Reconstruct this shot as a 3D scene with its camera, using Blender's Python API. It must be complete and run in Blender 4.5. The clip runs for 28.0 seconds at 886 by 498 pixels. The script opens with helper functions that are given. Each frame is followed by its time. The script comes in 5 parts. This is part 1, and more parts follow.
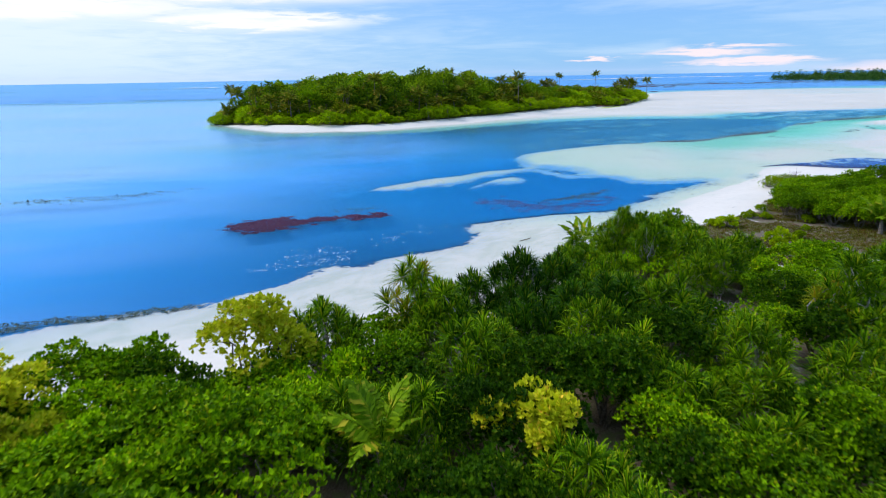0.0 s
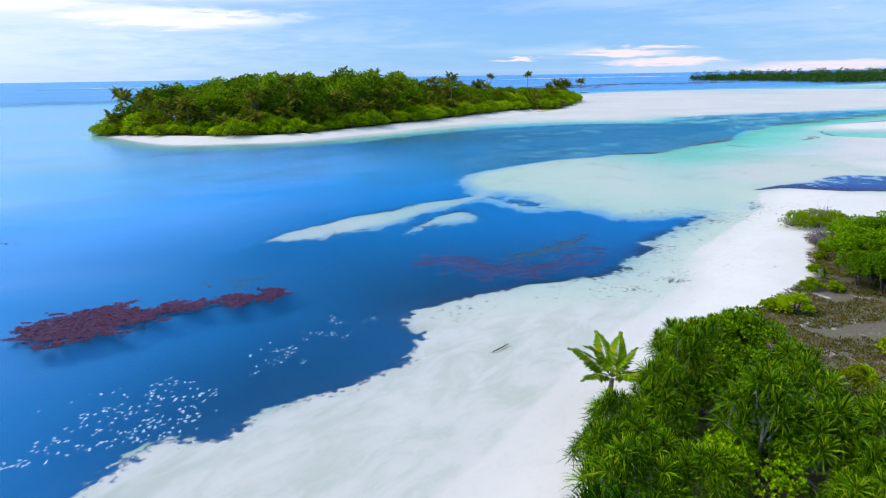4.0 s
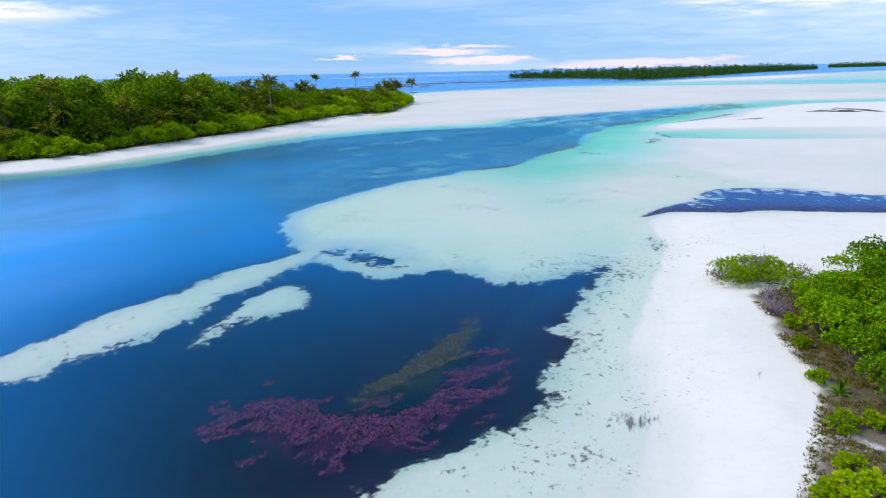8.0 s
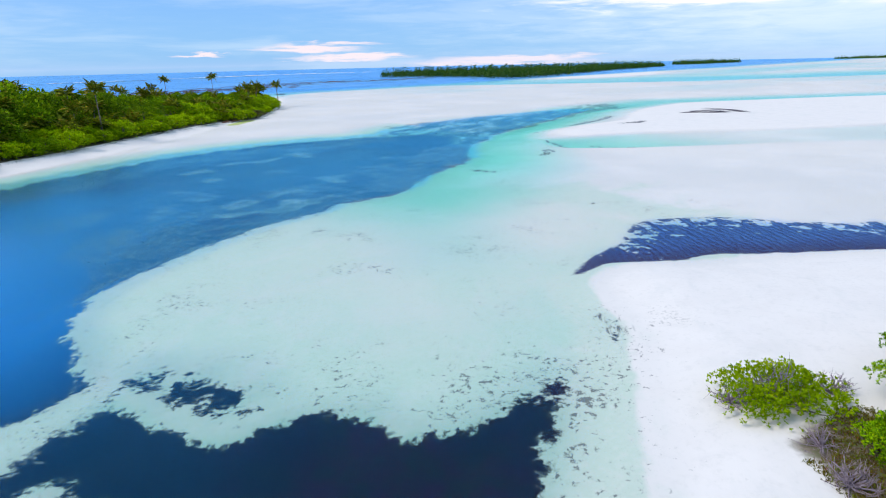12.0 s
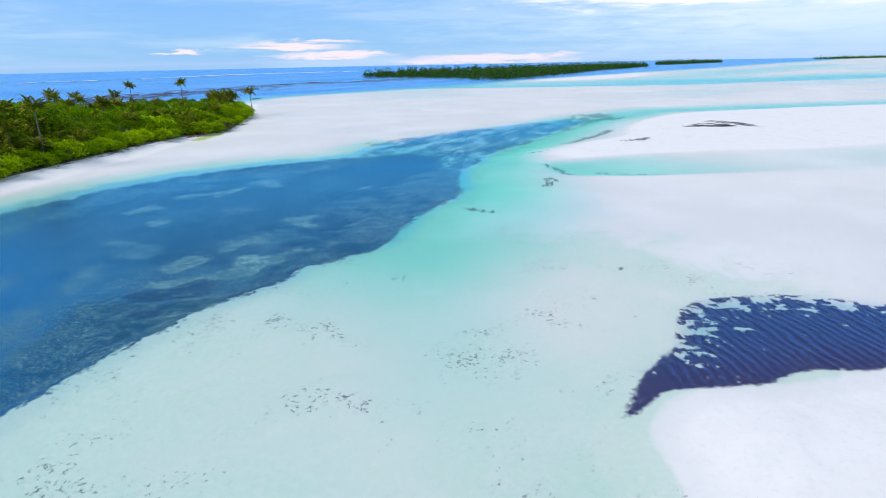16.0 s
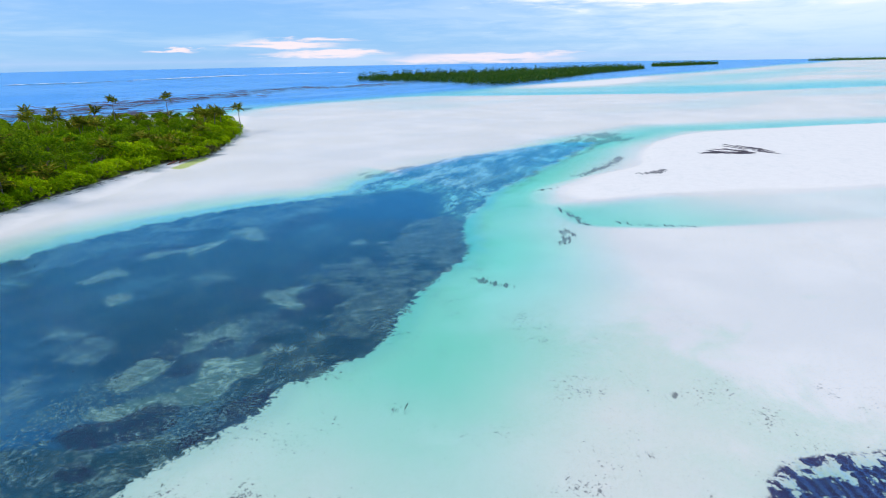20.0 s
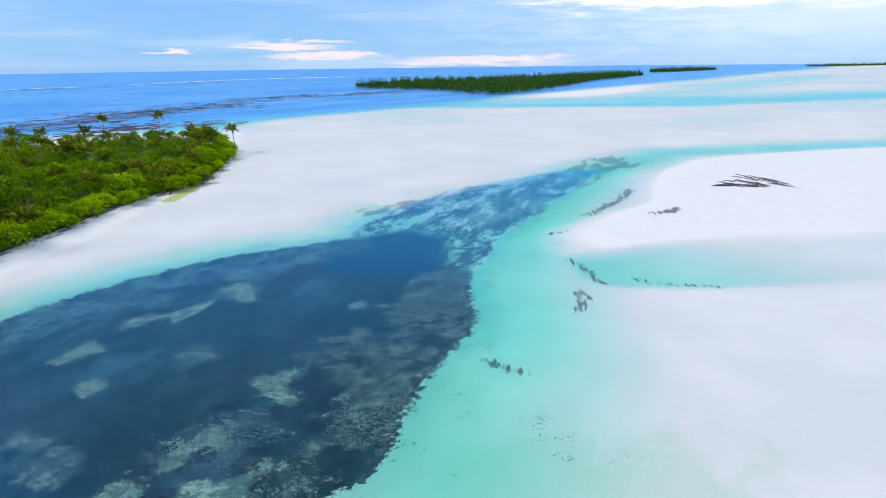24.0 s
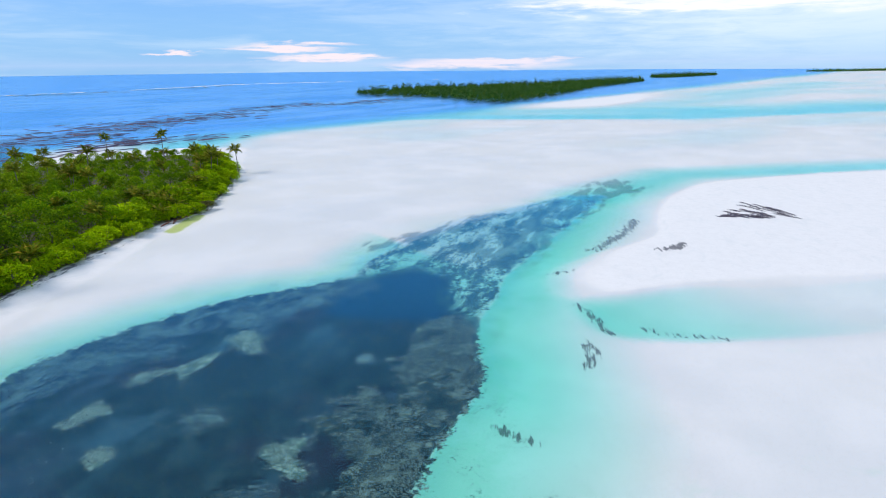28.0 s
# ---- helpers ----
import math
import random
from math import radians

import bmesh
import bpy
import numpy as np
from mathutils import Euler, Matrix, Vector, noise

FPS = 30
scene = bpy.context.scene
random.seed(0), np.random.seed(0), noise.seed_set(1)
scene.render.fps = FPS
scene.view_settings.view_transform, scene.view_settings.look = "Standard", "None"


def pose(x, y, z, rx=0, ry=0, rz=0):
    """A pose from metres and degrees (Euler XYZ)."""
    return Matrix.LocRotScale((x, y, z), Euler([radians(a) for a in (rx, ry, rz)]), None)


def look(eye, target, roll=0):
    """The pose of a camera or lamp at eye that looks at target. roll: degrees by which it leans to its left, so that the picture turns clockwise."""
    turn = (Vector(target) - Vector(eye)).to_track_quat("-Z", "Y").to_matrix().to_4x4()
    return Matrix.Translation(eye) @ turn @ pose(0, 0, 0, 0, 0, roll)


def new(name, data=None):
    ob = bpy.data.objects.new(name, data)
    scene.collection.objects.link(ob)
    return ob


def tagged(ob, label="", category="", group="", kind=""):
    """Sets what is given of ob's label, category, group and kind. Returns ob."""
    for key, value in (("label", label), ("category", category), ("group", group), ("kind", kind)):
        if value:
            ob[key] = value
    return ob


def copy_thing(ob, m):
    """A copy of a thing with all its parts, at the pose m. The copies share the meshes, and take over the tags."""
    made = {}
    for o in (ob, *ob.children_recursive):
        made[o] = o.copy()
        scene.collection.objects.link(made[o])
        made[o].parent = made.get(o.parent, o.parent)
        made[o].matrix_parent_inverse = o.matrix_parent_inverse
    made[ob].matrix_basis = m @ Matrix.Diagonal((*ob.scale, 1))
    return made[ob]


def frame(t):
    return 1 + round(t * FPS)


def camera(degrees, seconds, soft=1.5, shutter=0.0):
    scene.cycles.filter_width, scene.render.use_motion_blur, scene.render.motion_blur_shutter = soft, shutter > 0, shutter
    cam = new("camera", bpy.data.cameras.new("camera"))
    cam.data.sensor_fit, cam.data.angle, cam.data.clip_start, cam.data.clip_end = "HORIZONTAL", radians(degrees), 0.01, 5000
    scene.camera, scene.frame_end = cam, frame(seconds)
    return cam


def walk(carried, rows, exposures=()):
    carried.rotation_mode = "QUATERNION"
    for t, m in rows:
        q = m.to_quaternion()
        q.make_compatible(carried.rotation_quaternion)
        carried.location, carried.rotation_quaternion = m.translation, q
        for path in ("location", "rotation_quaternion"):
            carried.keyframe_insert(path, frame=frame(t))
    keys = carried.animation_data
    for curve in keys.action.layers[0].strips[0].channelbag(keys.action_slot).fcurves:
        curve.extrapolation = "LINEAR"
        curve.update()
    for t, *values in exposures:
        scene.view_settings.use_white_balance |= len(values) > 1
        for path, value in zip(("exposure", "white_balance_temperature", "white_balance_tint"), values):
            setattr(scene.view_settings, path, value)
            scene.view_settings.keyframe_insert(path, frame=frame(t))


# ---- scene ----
cam = camera(72.2, 28.0, soft=1.0, shutter=0.4)
# seconds, eye in metres, turn in degrees
PATH = [
    (0, 0.01, 0.01, 14.37, 74.07, 0.94, -3.95),
    (0.5, 0.24, 2.74, 14.51, 74.14, 1.06, -4.12),
    (1, 0.46, 5.50, 14.60, 74.14, 1.10, -4.55),
    (1.5, 0.68, 8.25, 14.67, 74.10, 1.08, -5.17),
    (2, 0.89, 10.97, 14.73, 74.07, 1.00, -5.87),
    (2.5, 1.14, 13.70, 14.77, 74.05, 0.95, -6.70),
    (3, 1.42, 16.43, 14.80, 73.99, 0.93, -7.70),
    (3.5, 1.70, 19.18, 14.85, 73.97, 0.89, -8.91),
    (5.5, 3.65, 30.02, 15.38, 73.77, 0.86, -17.38),
    (6, 4.36, 32.66, 15.49, 73.71, 0.94, -19.63),
    (6.5, 5.18, 35.22, 15.56, 73.66, 1.02, -21.60),
    (7, 6.03, 37.68, 15.61, 73.63, 1.09, -23.33),
    (7.5, 6.93, 40.03, 15.71, 73.60, 1.10, -24.89),
    (8, 7.85, 42.32, 15.85, 73.55, 1.13, -26.31),
    (8.5, 8.79, 44.57, 15.99, 73.49, 1.05, -27.45),
    (9, 9.79, 46.82, 16.11, 73.44, 0.97, -28.31),
    (9.5, 10.87, 49.02, 16.26, 73.40, 0.88, -28.94),
    (10, 12.03, 51.12, 16.44, 73.37, 0.89, -29.73),
    (10.5, 13.24, 53.18, 16.65, 73.30, 0.94, -31.24),
    (11, 14.45, 55.16, 16.90, 73.22, 1.07, -33.83),
    (11.5, 15.69, 57.06, 17.21, 73.09, 1.22, -36.39),
    (12, 16.92, 58.89, 17.45, 73.06, 1.26, -37.98),
    (12.5, 18.17, 60.65, 17.67, 73.03, 1.31, -38.98),
    (13, 19.42, 62.35, 17.90, 73.02, 1.30, -39.31),
    (13.5, 20.62, 64.08, 18.20, 73.04, 1.20, -39.38),
    (15.5, 25.67, 71.17, 20.13, 72.90, 1.11, -39.48),
    (16, 26.85, 72.90, 20.75, 72.88, 1.08, -39.53),
    (16.5, 28.00, 74.63, 21.41, 72.86, 1.03, -39.61),
    (17, 29.14, 76.26, 22.13, 72.86, 1.01, -39.68),
    (17.5, 30.23, 77.86, 22.92, 72.85, 1.01, -39.74),
    (18, 31.32, 79.41, 23.69, 72.86, 0.99, -39.81),
    (18.5, 32.36, 80.90, 24.42, 72.84, 0.95, -39.82),
    (19, 33.33, 82.32, 25.30, 72.80, 0.95, -39.87),
    (19.5, 34.25, 83.75, 26.21, 72.76, 0.95, -39.95),
    (20, 35.20, 85.10, 27.02, 72.78, 0.90, -40.00),
    (20.5, 36.13, 86.39, 27.81, 72.77, 0.91, -40.04),
    (21, 36.98, 87.66, 28.68, 72.77, 0.83, -40.08),
    (21.5, 37.77, 88.80, 29.50, 72.81, 0.77, -40.10),
    (23.5, 40.11, 92.57, 32.88, 72.96, 0.68, -40.20),
    (24, 40.53, 93.30, 33.75, 72.99, 0.66, -40.21),
    (24.5, 40.86, 94.00, 34.68, 73.02, 0.61, -40.26),
    (25, 41.14, 94.58, 35.66, 73.04, 0.59, -40.30),
    (25.5, 41.37, 95.12, 36.56, 73.06, 0.56, -40.30),
    (26, 41.54, 95.57, 37.48, 73.08, 0.53, -40.32),
    (26.5, 41.63, 95.91, 38.41, 73.13, 0.53, -40.32),
    (27, 41.58, 96.14, 39.30, 73.16, 0.49, -40.26),
    (27.5, 41.47, 96.15, 40.14, 73.18, 0.47, -40.17),
    (28, 41.36, 96.04, 40.97, 73.20, 0.48, -40.15),
]
walk(cam, [(t, pose(x, y, z, rx, ry, rz)) for t, x, y, z, rx, ry, rz in PATH])

# ---- sky and sun ----
SUN_AZ, SUN_EL = radians(-70), radians(46)
world = bpy.data.worlds.new("world")
scene.world = world
world.use_nodes = True


class Nodes:
    """Short calls for making a node tree."""

    def __init__(self, tree):
        self.t = tree
        tree.nodes.clear()

    def put(self, sock, v):
        if v is None:
            return
        if isinstance(v, bpy.types.NodeSocket):
            self.t.links.new(v, sock)
        elif isinstance(v, (tuple, list)) and len(v) == 3 and sock.type == "RGBA":
            sock.default_value = (*v, 1)
        else:
            sock.default_value = v

    def node(self, kind, **ins):
        n = self.t.nodes.new(kind)
        for k, v in ins.items():
            self.put(n.inputs[k.replace("_", " ")], v)
        return n

    def math(self, op, a, b=None, c=None, clamp=False):
        n = self.t.nodes.new("ShaderNodeMath")
        n.operation, n.use_clamp = op, clamp
        for i, v in enumerate((a, b, c)):
            self.put(n.inputs[i], v)
        return n.outputs[0]

    def add(self, *a):
        s = a[0]
        for b in a[1:]:
            s = self.math("ADD", s, b)
        return s

    def mul(self, *a):
        s = a[0]
        for b in a[1:]:
            s = self.math("MULTIPLY", s, b)
        return s

    def step(self, v, lo, hi, a=0.0, b=1.0):
        n = self.t.nodes.new("ShaderNodeMapRange")
        n.interpolation_type = "SMOOTHSTEP"
        for i, x in enumerate((v, lo, hi, a, b)):
            self.put(n.inputs[i], x)
        return n.outputs[0]

    def mix(self, f, a, b, mode="MIX"):
        n = self.t.nodes.new("ShaderNodeMix")
        n.data_type, n.blend_type = "RGBA", mode
        for i, v in ((0, f), (6, a), (7, b)):
            self.put(n.inputs[i], v)
        return n.outputs[2]

    def noise(self, vec, scale, detail=4.0, rough=0.55, warp=0.0):
        n = self.t.nodes.new("ShaderNodeTexNoise")
        for k, v in (("Vector", vec), ("Scale", scale), ("Detail", detail), ("Roughness", rough), ("Distortion", warp)):
            self.put(n.inputs[k], v)
        return n.outputs[0]

    def attr(self, name):
        n = self.t.nodes.new("ShaderNodeAttribute")
        n.attribute_name = name
        return n.outputs["Fac"]

    def stretch(self, vec, sx, sy, sz, turn=0.0):
        n = self.t.nodes.new("ShaderNodeMapping")
        self.put(n.inputs["Vector"], vec)
        n.vector_type = "TEXTURE"
        n.inputs["Scale"].default_value = (1 / sx, 1 / sy, 1 / sz)
        n.inputs["Rotation"].default_value = (0, 0, turn)
        return n.outputs[0]

    def bump(self, height, strength, distance):
        return self.node("ShaderNodeBump", Height=height, Strength=strength, Distance=distance).outputs[0]


def make_sky():
    w = Nodes(world.node_tree)
    way = w.node("ShaderNodeTexCoord").outputs["Generated"]
    xyz = w.node("ShaderNodeSeparateXYZ", Vector=way).outputs
    az = w.math("ARCTAN2", xyz[0], xyz[1])
    el = w.math("ARCSINE", xyz[2])
    sky = w.t.nodes.new("ShaderNodeTexSky")
    sky.sky_type, sky.sun_disc = "NISHITA", False
    sky.sun_elevation, sky.sun_rotation = SUN_EL, SUN_AZ
    sky.ozone_density, sky.dust_density, sky.air_density = 3.0, 0.6, 1.2
    blue = w.mix(1.0, sky.outputs[0], (0.075, 0.095, 0.125), "MULTIPLY")
    # a veil of high cloud, bluer towards the sea's edge
    veil = w.mix(w.step(el, 0.0, 0.13), (0.27, 0.58, 1.0), (0.21, 0.49, 1.0))
    blue = w.mix(0.8, blue, veil)
    flat = w.node("ShaderNodeCombineXYZ", X=w.mul(az, 2.0), Y=w.mul(el, 15.0), Z=0.0).outputs[0]
    n1 = w.noise(flat, 1.5, 6, 0.55, 0.35)
    n2 = w.noise(flat, 6.5, 7, 0.6, 0.3)
    wob = w.add(el, w.mul(w.add(n2, -0.5), 0.03), w.mul(w.add(n1, -0.5), 0.014))

    def streak(a, e, wide, tall):
        u = w.math("DIVIDE", w.add(az, w.mul(w.add(n2, -0.5), radians(wide) * 1.5), -radians(a)), radians(wide))
        v = w.math("DIVIDE", w.add(wob, -radians(e)), radians(tall))
        r = w.add(w.mul(u, u), w.mul(v, v))
        return w.math("EXPONENT", w.mul(r, -1.0))

    # wide pale areas of the cloud sheet
    pale = w.math("MAXIMUM", streak(-30, 3.5, 24, 6.5), streak(74, 4.6, 27, 4.5))
    pale = w.math("MAXIMUM", pale, w.mul(w.step(n1, 0.42, 0.64), 0.36))
    pale = w.math("MAXIMUM", pale, w.mul(w.step(el, 0.25, 0.8), 0.7))
    col = w.mix(pale, blue, (0.74, 0.88, 1.0))
    white = streak(-18, 7.2, 21, 1.1)
    for a, e, wd, tl in ((-12, 4.7, 8.0, 0.8), (-31, 5.6, 14, 1.0), (62, 5.0, 13, 0.8), (80, 5.4, 16, 1.4)):
        white = w.math("MAXIMUM", white, streak(a, e, wd, tl))
    col = w.mix(w.mul(w.step(white, 0.1, 0.65), w.step(n2, 0.25, 0.6, 0.55, 1.0)), col, (1.0, 1.0, 1.0))
    pink = streak(43.5, 0.15, 9.0, 0.55)
    for a, e, wd, tl in ((26.5, 1.6, 5.5, 0.34), (30, 0.8, 6.0, 0.3), (17, 1.05, 2.2, 0.16)):
        pink = w.math("MAXIMUM", pink, streak(a, e, wd, tl))
    col = w.mix(w.mul(w.step(pink, 0.2, 0.9), 0.9), col, (1.0, 0.86, 0.90))
    low = w.math("EXPONENT", w.mul(w.math("ABSOLUTE", w.add(el, -0.004)), -160.0))
    col = w.mix(w.mul(low, 0.3), col, (0.62, 0.72, 1.0))
    bg = w.node("ShaderNodeBackground", Color=col, Strength=1.06)
    w.t.links.new(bg.outputs[0], w.node("ShaderNodeOutputWorld").inputs[0])


make_sky()
sun = new("sun", bpy.data.lights.new("sun", "SUN"))
sun.data.energy, sun.data.angle, sun.data.color = 2.5, radians(24), (1.0, 0.94, 0.83)
sun.matrix_world = look((0, 0, 0), (-math.sin(SUN_AZ) * math.cos(SUN_EL), -math.cos(SUN_AZ) * math.cos(SUN_EL), -math.sin(SUN_EL)))

# ---- the plan, in metres ----
SOUTH_EDGE = [(-900, -700), (-300, -180), (-90, -5), (-45, 22), (-24.2, 35.1), (-19.3, 37.3), (-14, 38.8), (-10.9, 40.8), (-8.1, 43.1), (-7.4, 44.9),
              (-5.4, 46.7), (-4.8, 45.8), (0.8, 49.2), (4.7, 51), (6.9, 54.6), (6.1, 57.3), (7.2, 59.3), (12.6, 61.3), (16.3, 62.4), (20.9, 62.9),
              (24.3, 64.3), (26.4, 66.6), (29.7, 69.5), (29.8, 71.2), (35.8, 75.5), (41.6, 79.3)]
BANK_EDGE = [(40.1, 80), (34.8, 79.6), (31.1, 81.3), (31.1, 83.7), (27.1, 86.6), (24.5, 86.4), (22.7, 88.2), (21.7, 91.4), (20.4, 96), (19.8, 101), (20.4, 108.6),
             (23.9, 114.7), (28.3, 118), (32.7, 120.8), (38.3, 124.1), (44.6, 126.8), (52, 128.9), (54.2, 131), (57.6, 131.3), (62.7, 131.7)]
HEAD_EDGE = [(68, 133.6), (71.6, 136.7), (79, 142.3), (91, 148), (97, 153), (105, 163.5), (118, 171), (127, 178), (137, 182), (150, 188), (165, 194),
             (183, 202), (204, 211), (190, 218), (156, 216.5), (136, 214.3), (122, 210), (111, 205)]
NORTH_EDGE = [(104.7, 200), (95, 199.5), (81.5, 203), (71, 202.7), (54.5, 200.2), (43, 194.5), (34.5, 190), (18, 179), (2, 169), (-17, 166), (-37, 169),
              (-58, 196), (-67, 218), (-57, 285), (-22, 362), (30, 412), (75, 440), (-100, 640), (-1500, 900), (-1800, -700)]
LAGOON_EDGE = [(54.8, 90.5), (56.8, 91.7), (61.7, 93.6), (66.6, 94.2), (69.4, 95.9), (76, 97.8), (84, 92.5), (91, 82.5), (112, 71), (145, 54), (140, 40),
               (106, 60), (87, 73.5), (80.5, 77.9), (72.6, 83.6), (69.9, 86), (66.7, 86.8), (63.5, 88.4), (61, 90.5), (58.6, 90.8)]
LAND_EDGE = [(-700, -700), (-200, -130), (-80, -12), (-45, 15), (-24, 29), (-12, 32.5), (0.3, 36.3), (7.5, 41.5), (12, 46), (16.4, 50.4), (23, 56), (27.8, 60.4),
             (28.6, 62.3), (30.9, 65.3), (34.6, 68.5), (41.8, 74.2), (49.4, 80.4), (53.5, 86), (56.2, 88.8), (61, 89.3), (66, 85.8), (73, 82.3), (80.5, 77),
             (105, 59), (135, 41), (300, -80), (500, -700)]
ISLAND_EDGE = [(-63, 217), (-54, 198), (-35, 174), (-17.5, 171.6), (-6.5, 172), (13, 186), (34, 203), (45, 214), (57, 227), (70, 240), (86, 262), (110, 292), (139, 337),
               (148, 362), (163, 395), (158, 424), (108, 428), (73, 418), (30, 400), (-20, 350), (-52, 280)]
ISLAND_WOOD = [(-64, 216), (-52, 200), (-36, 186), (-20, 180), (-6, 181), (12, 195), (33, 213), (55, 236), (68, 249), (86, 267.5), (100, 277), (113, 296), (134, 334),
               (139, 352), (143, 378), (134, 398), (100, 410), (70, 408), (30, 390), (-16, 345), (-50, 280)]
SPIT = [(125.5, 164), (129, 169.3), (140.4, 175.6), (161.8, 173.6), (177.1, 173.8), (190, 182), (212, 193), (230, 198.5), (252, 199.3), (275, 192), (330, 170), (420, 100), (330, 90), (240, 105), (186.2, 127.7), (170, 139.7), (148.4, 152.1), (133.3, 157.2), (127, 160)]
INLET = [(124.8, 158.9), (118.7, 150.6), (118.4, 145.6), (121.5, 141), (127, 134.9), (137.5, 126.9), (150, 117.7), (186, 95), (215, 108), (186.1, 126), (166, 138), (149, 150.5), (133, 155.5)]
STREAK = [(-4.2, 80.8), (-1.2, 83.8), (4.4, 88.5), (8.1, 90.2), (12.7, 93.9), (17, 95.4), (21.6, 97.4), (21.8, 95.2), (19.4, 94.2), (15.8, 90.8), (12, 88.4), (9.7, 85.6), (3.9, 82.1), (-0.9, 79.9)]
STREAK_SMALL = [(9.8, 81.2), (13.3, 85.9), (15.7, 88), (17.3, 86.9), (16.6, 83.4), (13.4, 83.4), (11, 81.6)]
RED_WEST = [(-18.3, 60.2), (-16.8, 63), (-13.1, 64.6), (-8.1, 64.4), (-0.9, 66), (-3.5, 62.9), (-6.5, 63), (-10.2, 60.9), (-14.2, 58.6)]
RED_EAST = [(9.2, 70.3), (10.9, 71.8), (13.6, 69.4), (17.2, 67.4), (20.7, 68), (24.5, 71), (24, 68.6), (19.7, 65), (16, 64.3), (12.3, 65.6), (10.4, 68.1)]
GREEN_WEED = [(15.8, 69.5), (19.9, 71.8), (26.2, 75.2), (23.8, 71.7), (20.6, 69.4), (16.3, 69)]
# the northern channel: thin grass, pale beds, clear pocket and mottled band
SPARSE_BED = [(70, 156.9), (72.8, 157.2), (75.6, 156.5), (80.7, 159.2), (81.7, 154.1), (87.8, 161.2), (87.7, 163.8), (92.6, 164.9), (99.7, 171.1), (105.7, 169.3), (101.9, 159.6), (96.9, 153.1),
              (89.9, 147.9), (83.1, 144.5), (78.6, 142.1), (73.8, 138), (67.6, 134.3), (65.6, 136), (65.8, 140.2), (68.8, 146.3), (70.9, 148.7), (70.2, 152.5)]
SPARSE_WEST = [(33.1, 136.6), (36.2, 137.2), (40.3, 133), (44.2, 131.3), (47.7, 128.2), (44.5, 126), (41.1, 124), (36, 121.5), (30, 117.5), (25, 114.5), (22, 117), (26, 126)]
SPARSE_MID = [(63.8, 137.6), (64.6, 139.8), (59.7, 139.8), (57, 141.1), (54, 135.5), (57, 132.6), (61.5, 133)]
PALE_BEDS = [[(63.8, 155.8), (66.1, 155.7), (69, 154.4), (66.1, 152.2), (66, 148.7), (65.1, 147.5), (63.8, 149.5), (63.1, 152.7)], [(47.7, 166.8), (49.3, 167.7), (51, 166.4), (49.6, 165.1), (48.8, 163.5), (48, 164.2)],
             [(46.5, 176.9), (48, 177), (50.2, 179.2), (53, 178.4), (52.8, 176.2), (50.3, 176), (47.7, 175.2)], [(50.8, 145.7), (52.8, 148.6), (57.1, 149.2), (57.4, 147.4), (55.8, 144.3), (53.7, 146.4), (51.5, 144.1)],
             [(55.8, 181.8), (58.9, 184.2), (63.1, 182.9), (67.6, 184.2), (70.3, 183.3), (66.2, 180.2), (63.5, 179), (61.9, 176.9), (62.4, 181.4), (58.1, 181.3)],
             [(73, 186.8), (75.8, 189.1), (76.7, 186.6), (75, 180.5), (73, 180.1)], [(43, 143.3), (44.9, 144.9), (47, 146.4), (49.2, 144.2), (47.4, 142.2), (44.2, 141.5)],
             [(40.8, 139.5), (42.6, 139.5), (46.3, 138.5), (50.2, 139.2), (50.7, 141.9), (53.9, 141.2), (56.4, 139.7), (54.9, 136.4), (52.7, 136.6), (49.7, 134.5), (45.6, 136), (41.6, 136.8)]]
DIM_BEDS = [[(40.9, 161.9), (42.2, 161.9), (44.1, 158.5), (44.3, 156.7), (42.1, 157.1), (41, 158.6)], [(59.1, 167.4), (61.3, 170.1), (62.7, 166), (63, 163.9), (59.9, 164), (58.5, 163.6)],
            [(84.5, 168), (86.3, 167.7), (86.3, 165.5), (84.3, 165.5)], [(33.8, 144.4), (36, 149.9), (39.2, 148.7), (36.8, 144.6), (33.5, 142)],
            [(22, 132), (27, 139), (31, 138), (29, 130), (24, 127)], [(20, 146), (26, 153), (31, 151), (25, 144)], [(40, 153), (43, 155.5), (46, 152), (43, 150)]]
DARK_BEDS = [[(38.3, 137.7), (41.2, 137.1), (42.2, 135.4), (41.2, 133.3), (39.6, 133.6), (38, 135.6)], [(42.3, 136.1), (45, 137.2), (46.9, 135.5), (45.5, 132.6), (43.1, 132.2), (41.9, 133.3)],
             [(48.8, 131.7), (51.2, 133.1), (54, 131.9), (52.5, 129.8), (50.3, 129.7), (49, 130.2)], [(45.1, 129.9), (47.2, 130.5), (47.9, 129.2), (47.2, 128), (45.2, 127.5), (44.6, 128.4)],
             [(37.1, 132), (38.4, 132.4), (39.5, 131.1), (39.2, 129.7), (37.8, 130.2)], [(53.5, 146.6), (56, 146.2), (55.6, 144), (53.4, 144.4)], [(47.6, 141.8), (50, 143), (51.6, 142.2), (48.8, 140.2)]]
POCKET = [(89.6, 187.3), (99.7, 194.9), (110.8, 195.7), (119.5, 191.8), (116.8, 183.1), (110.3, 173.2), (102.3, 170.9), (92.6, 180.6)]
EAST_BED = [(101, 200), (118, 212), (136, 219), (165, 220), (212, 216), (214, 206), (170, 186), (132, 167), (110, 156), (109, 173), (116, 183), (119, 193), (112, 198)]
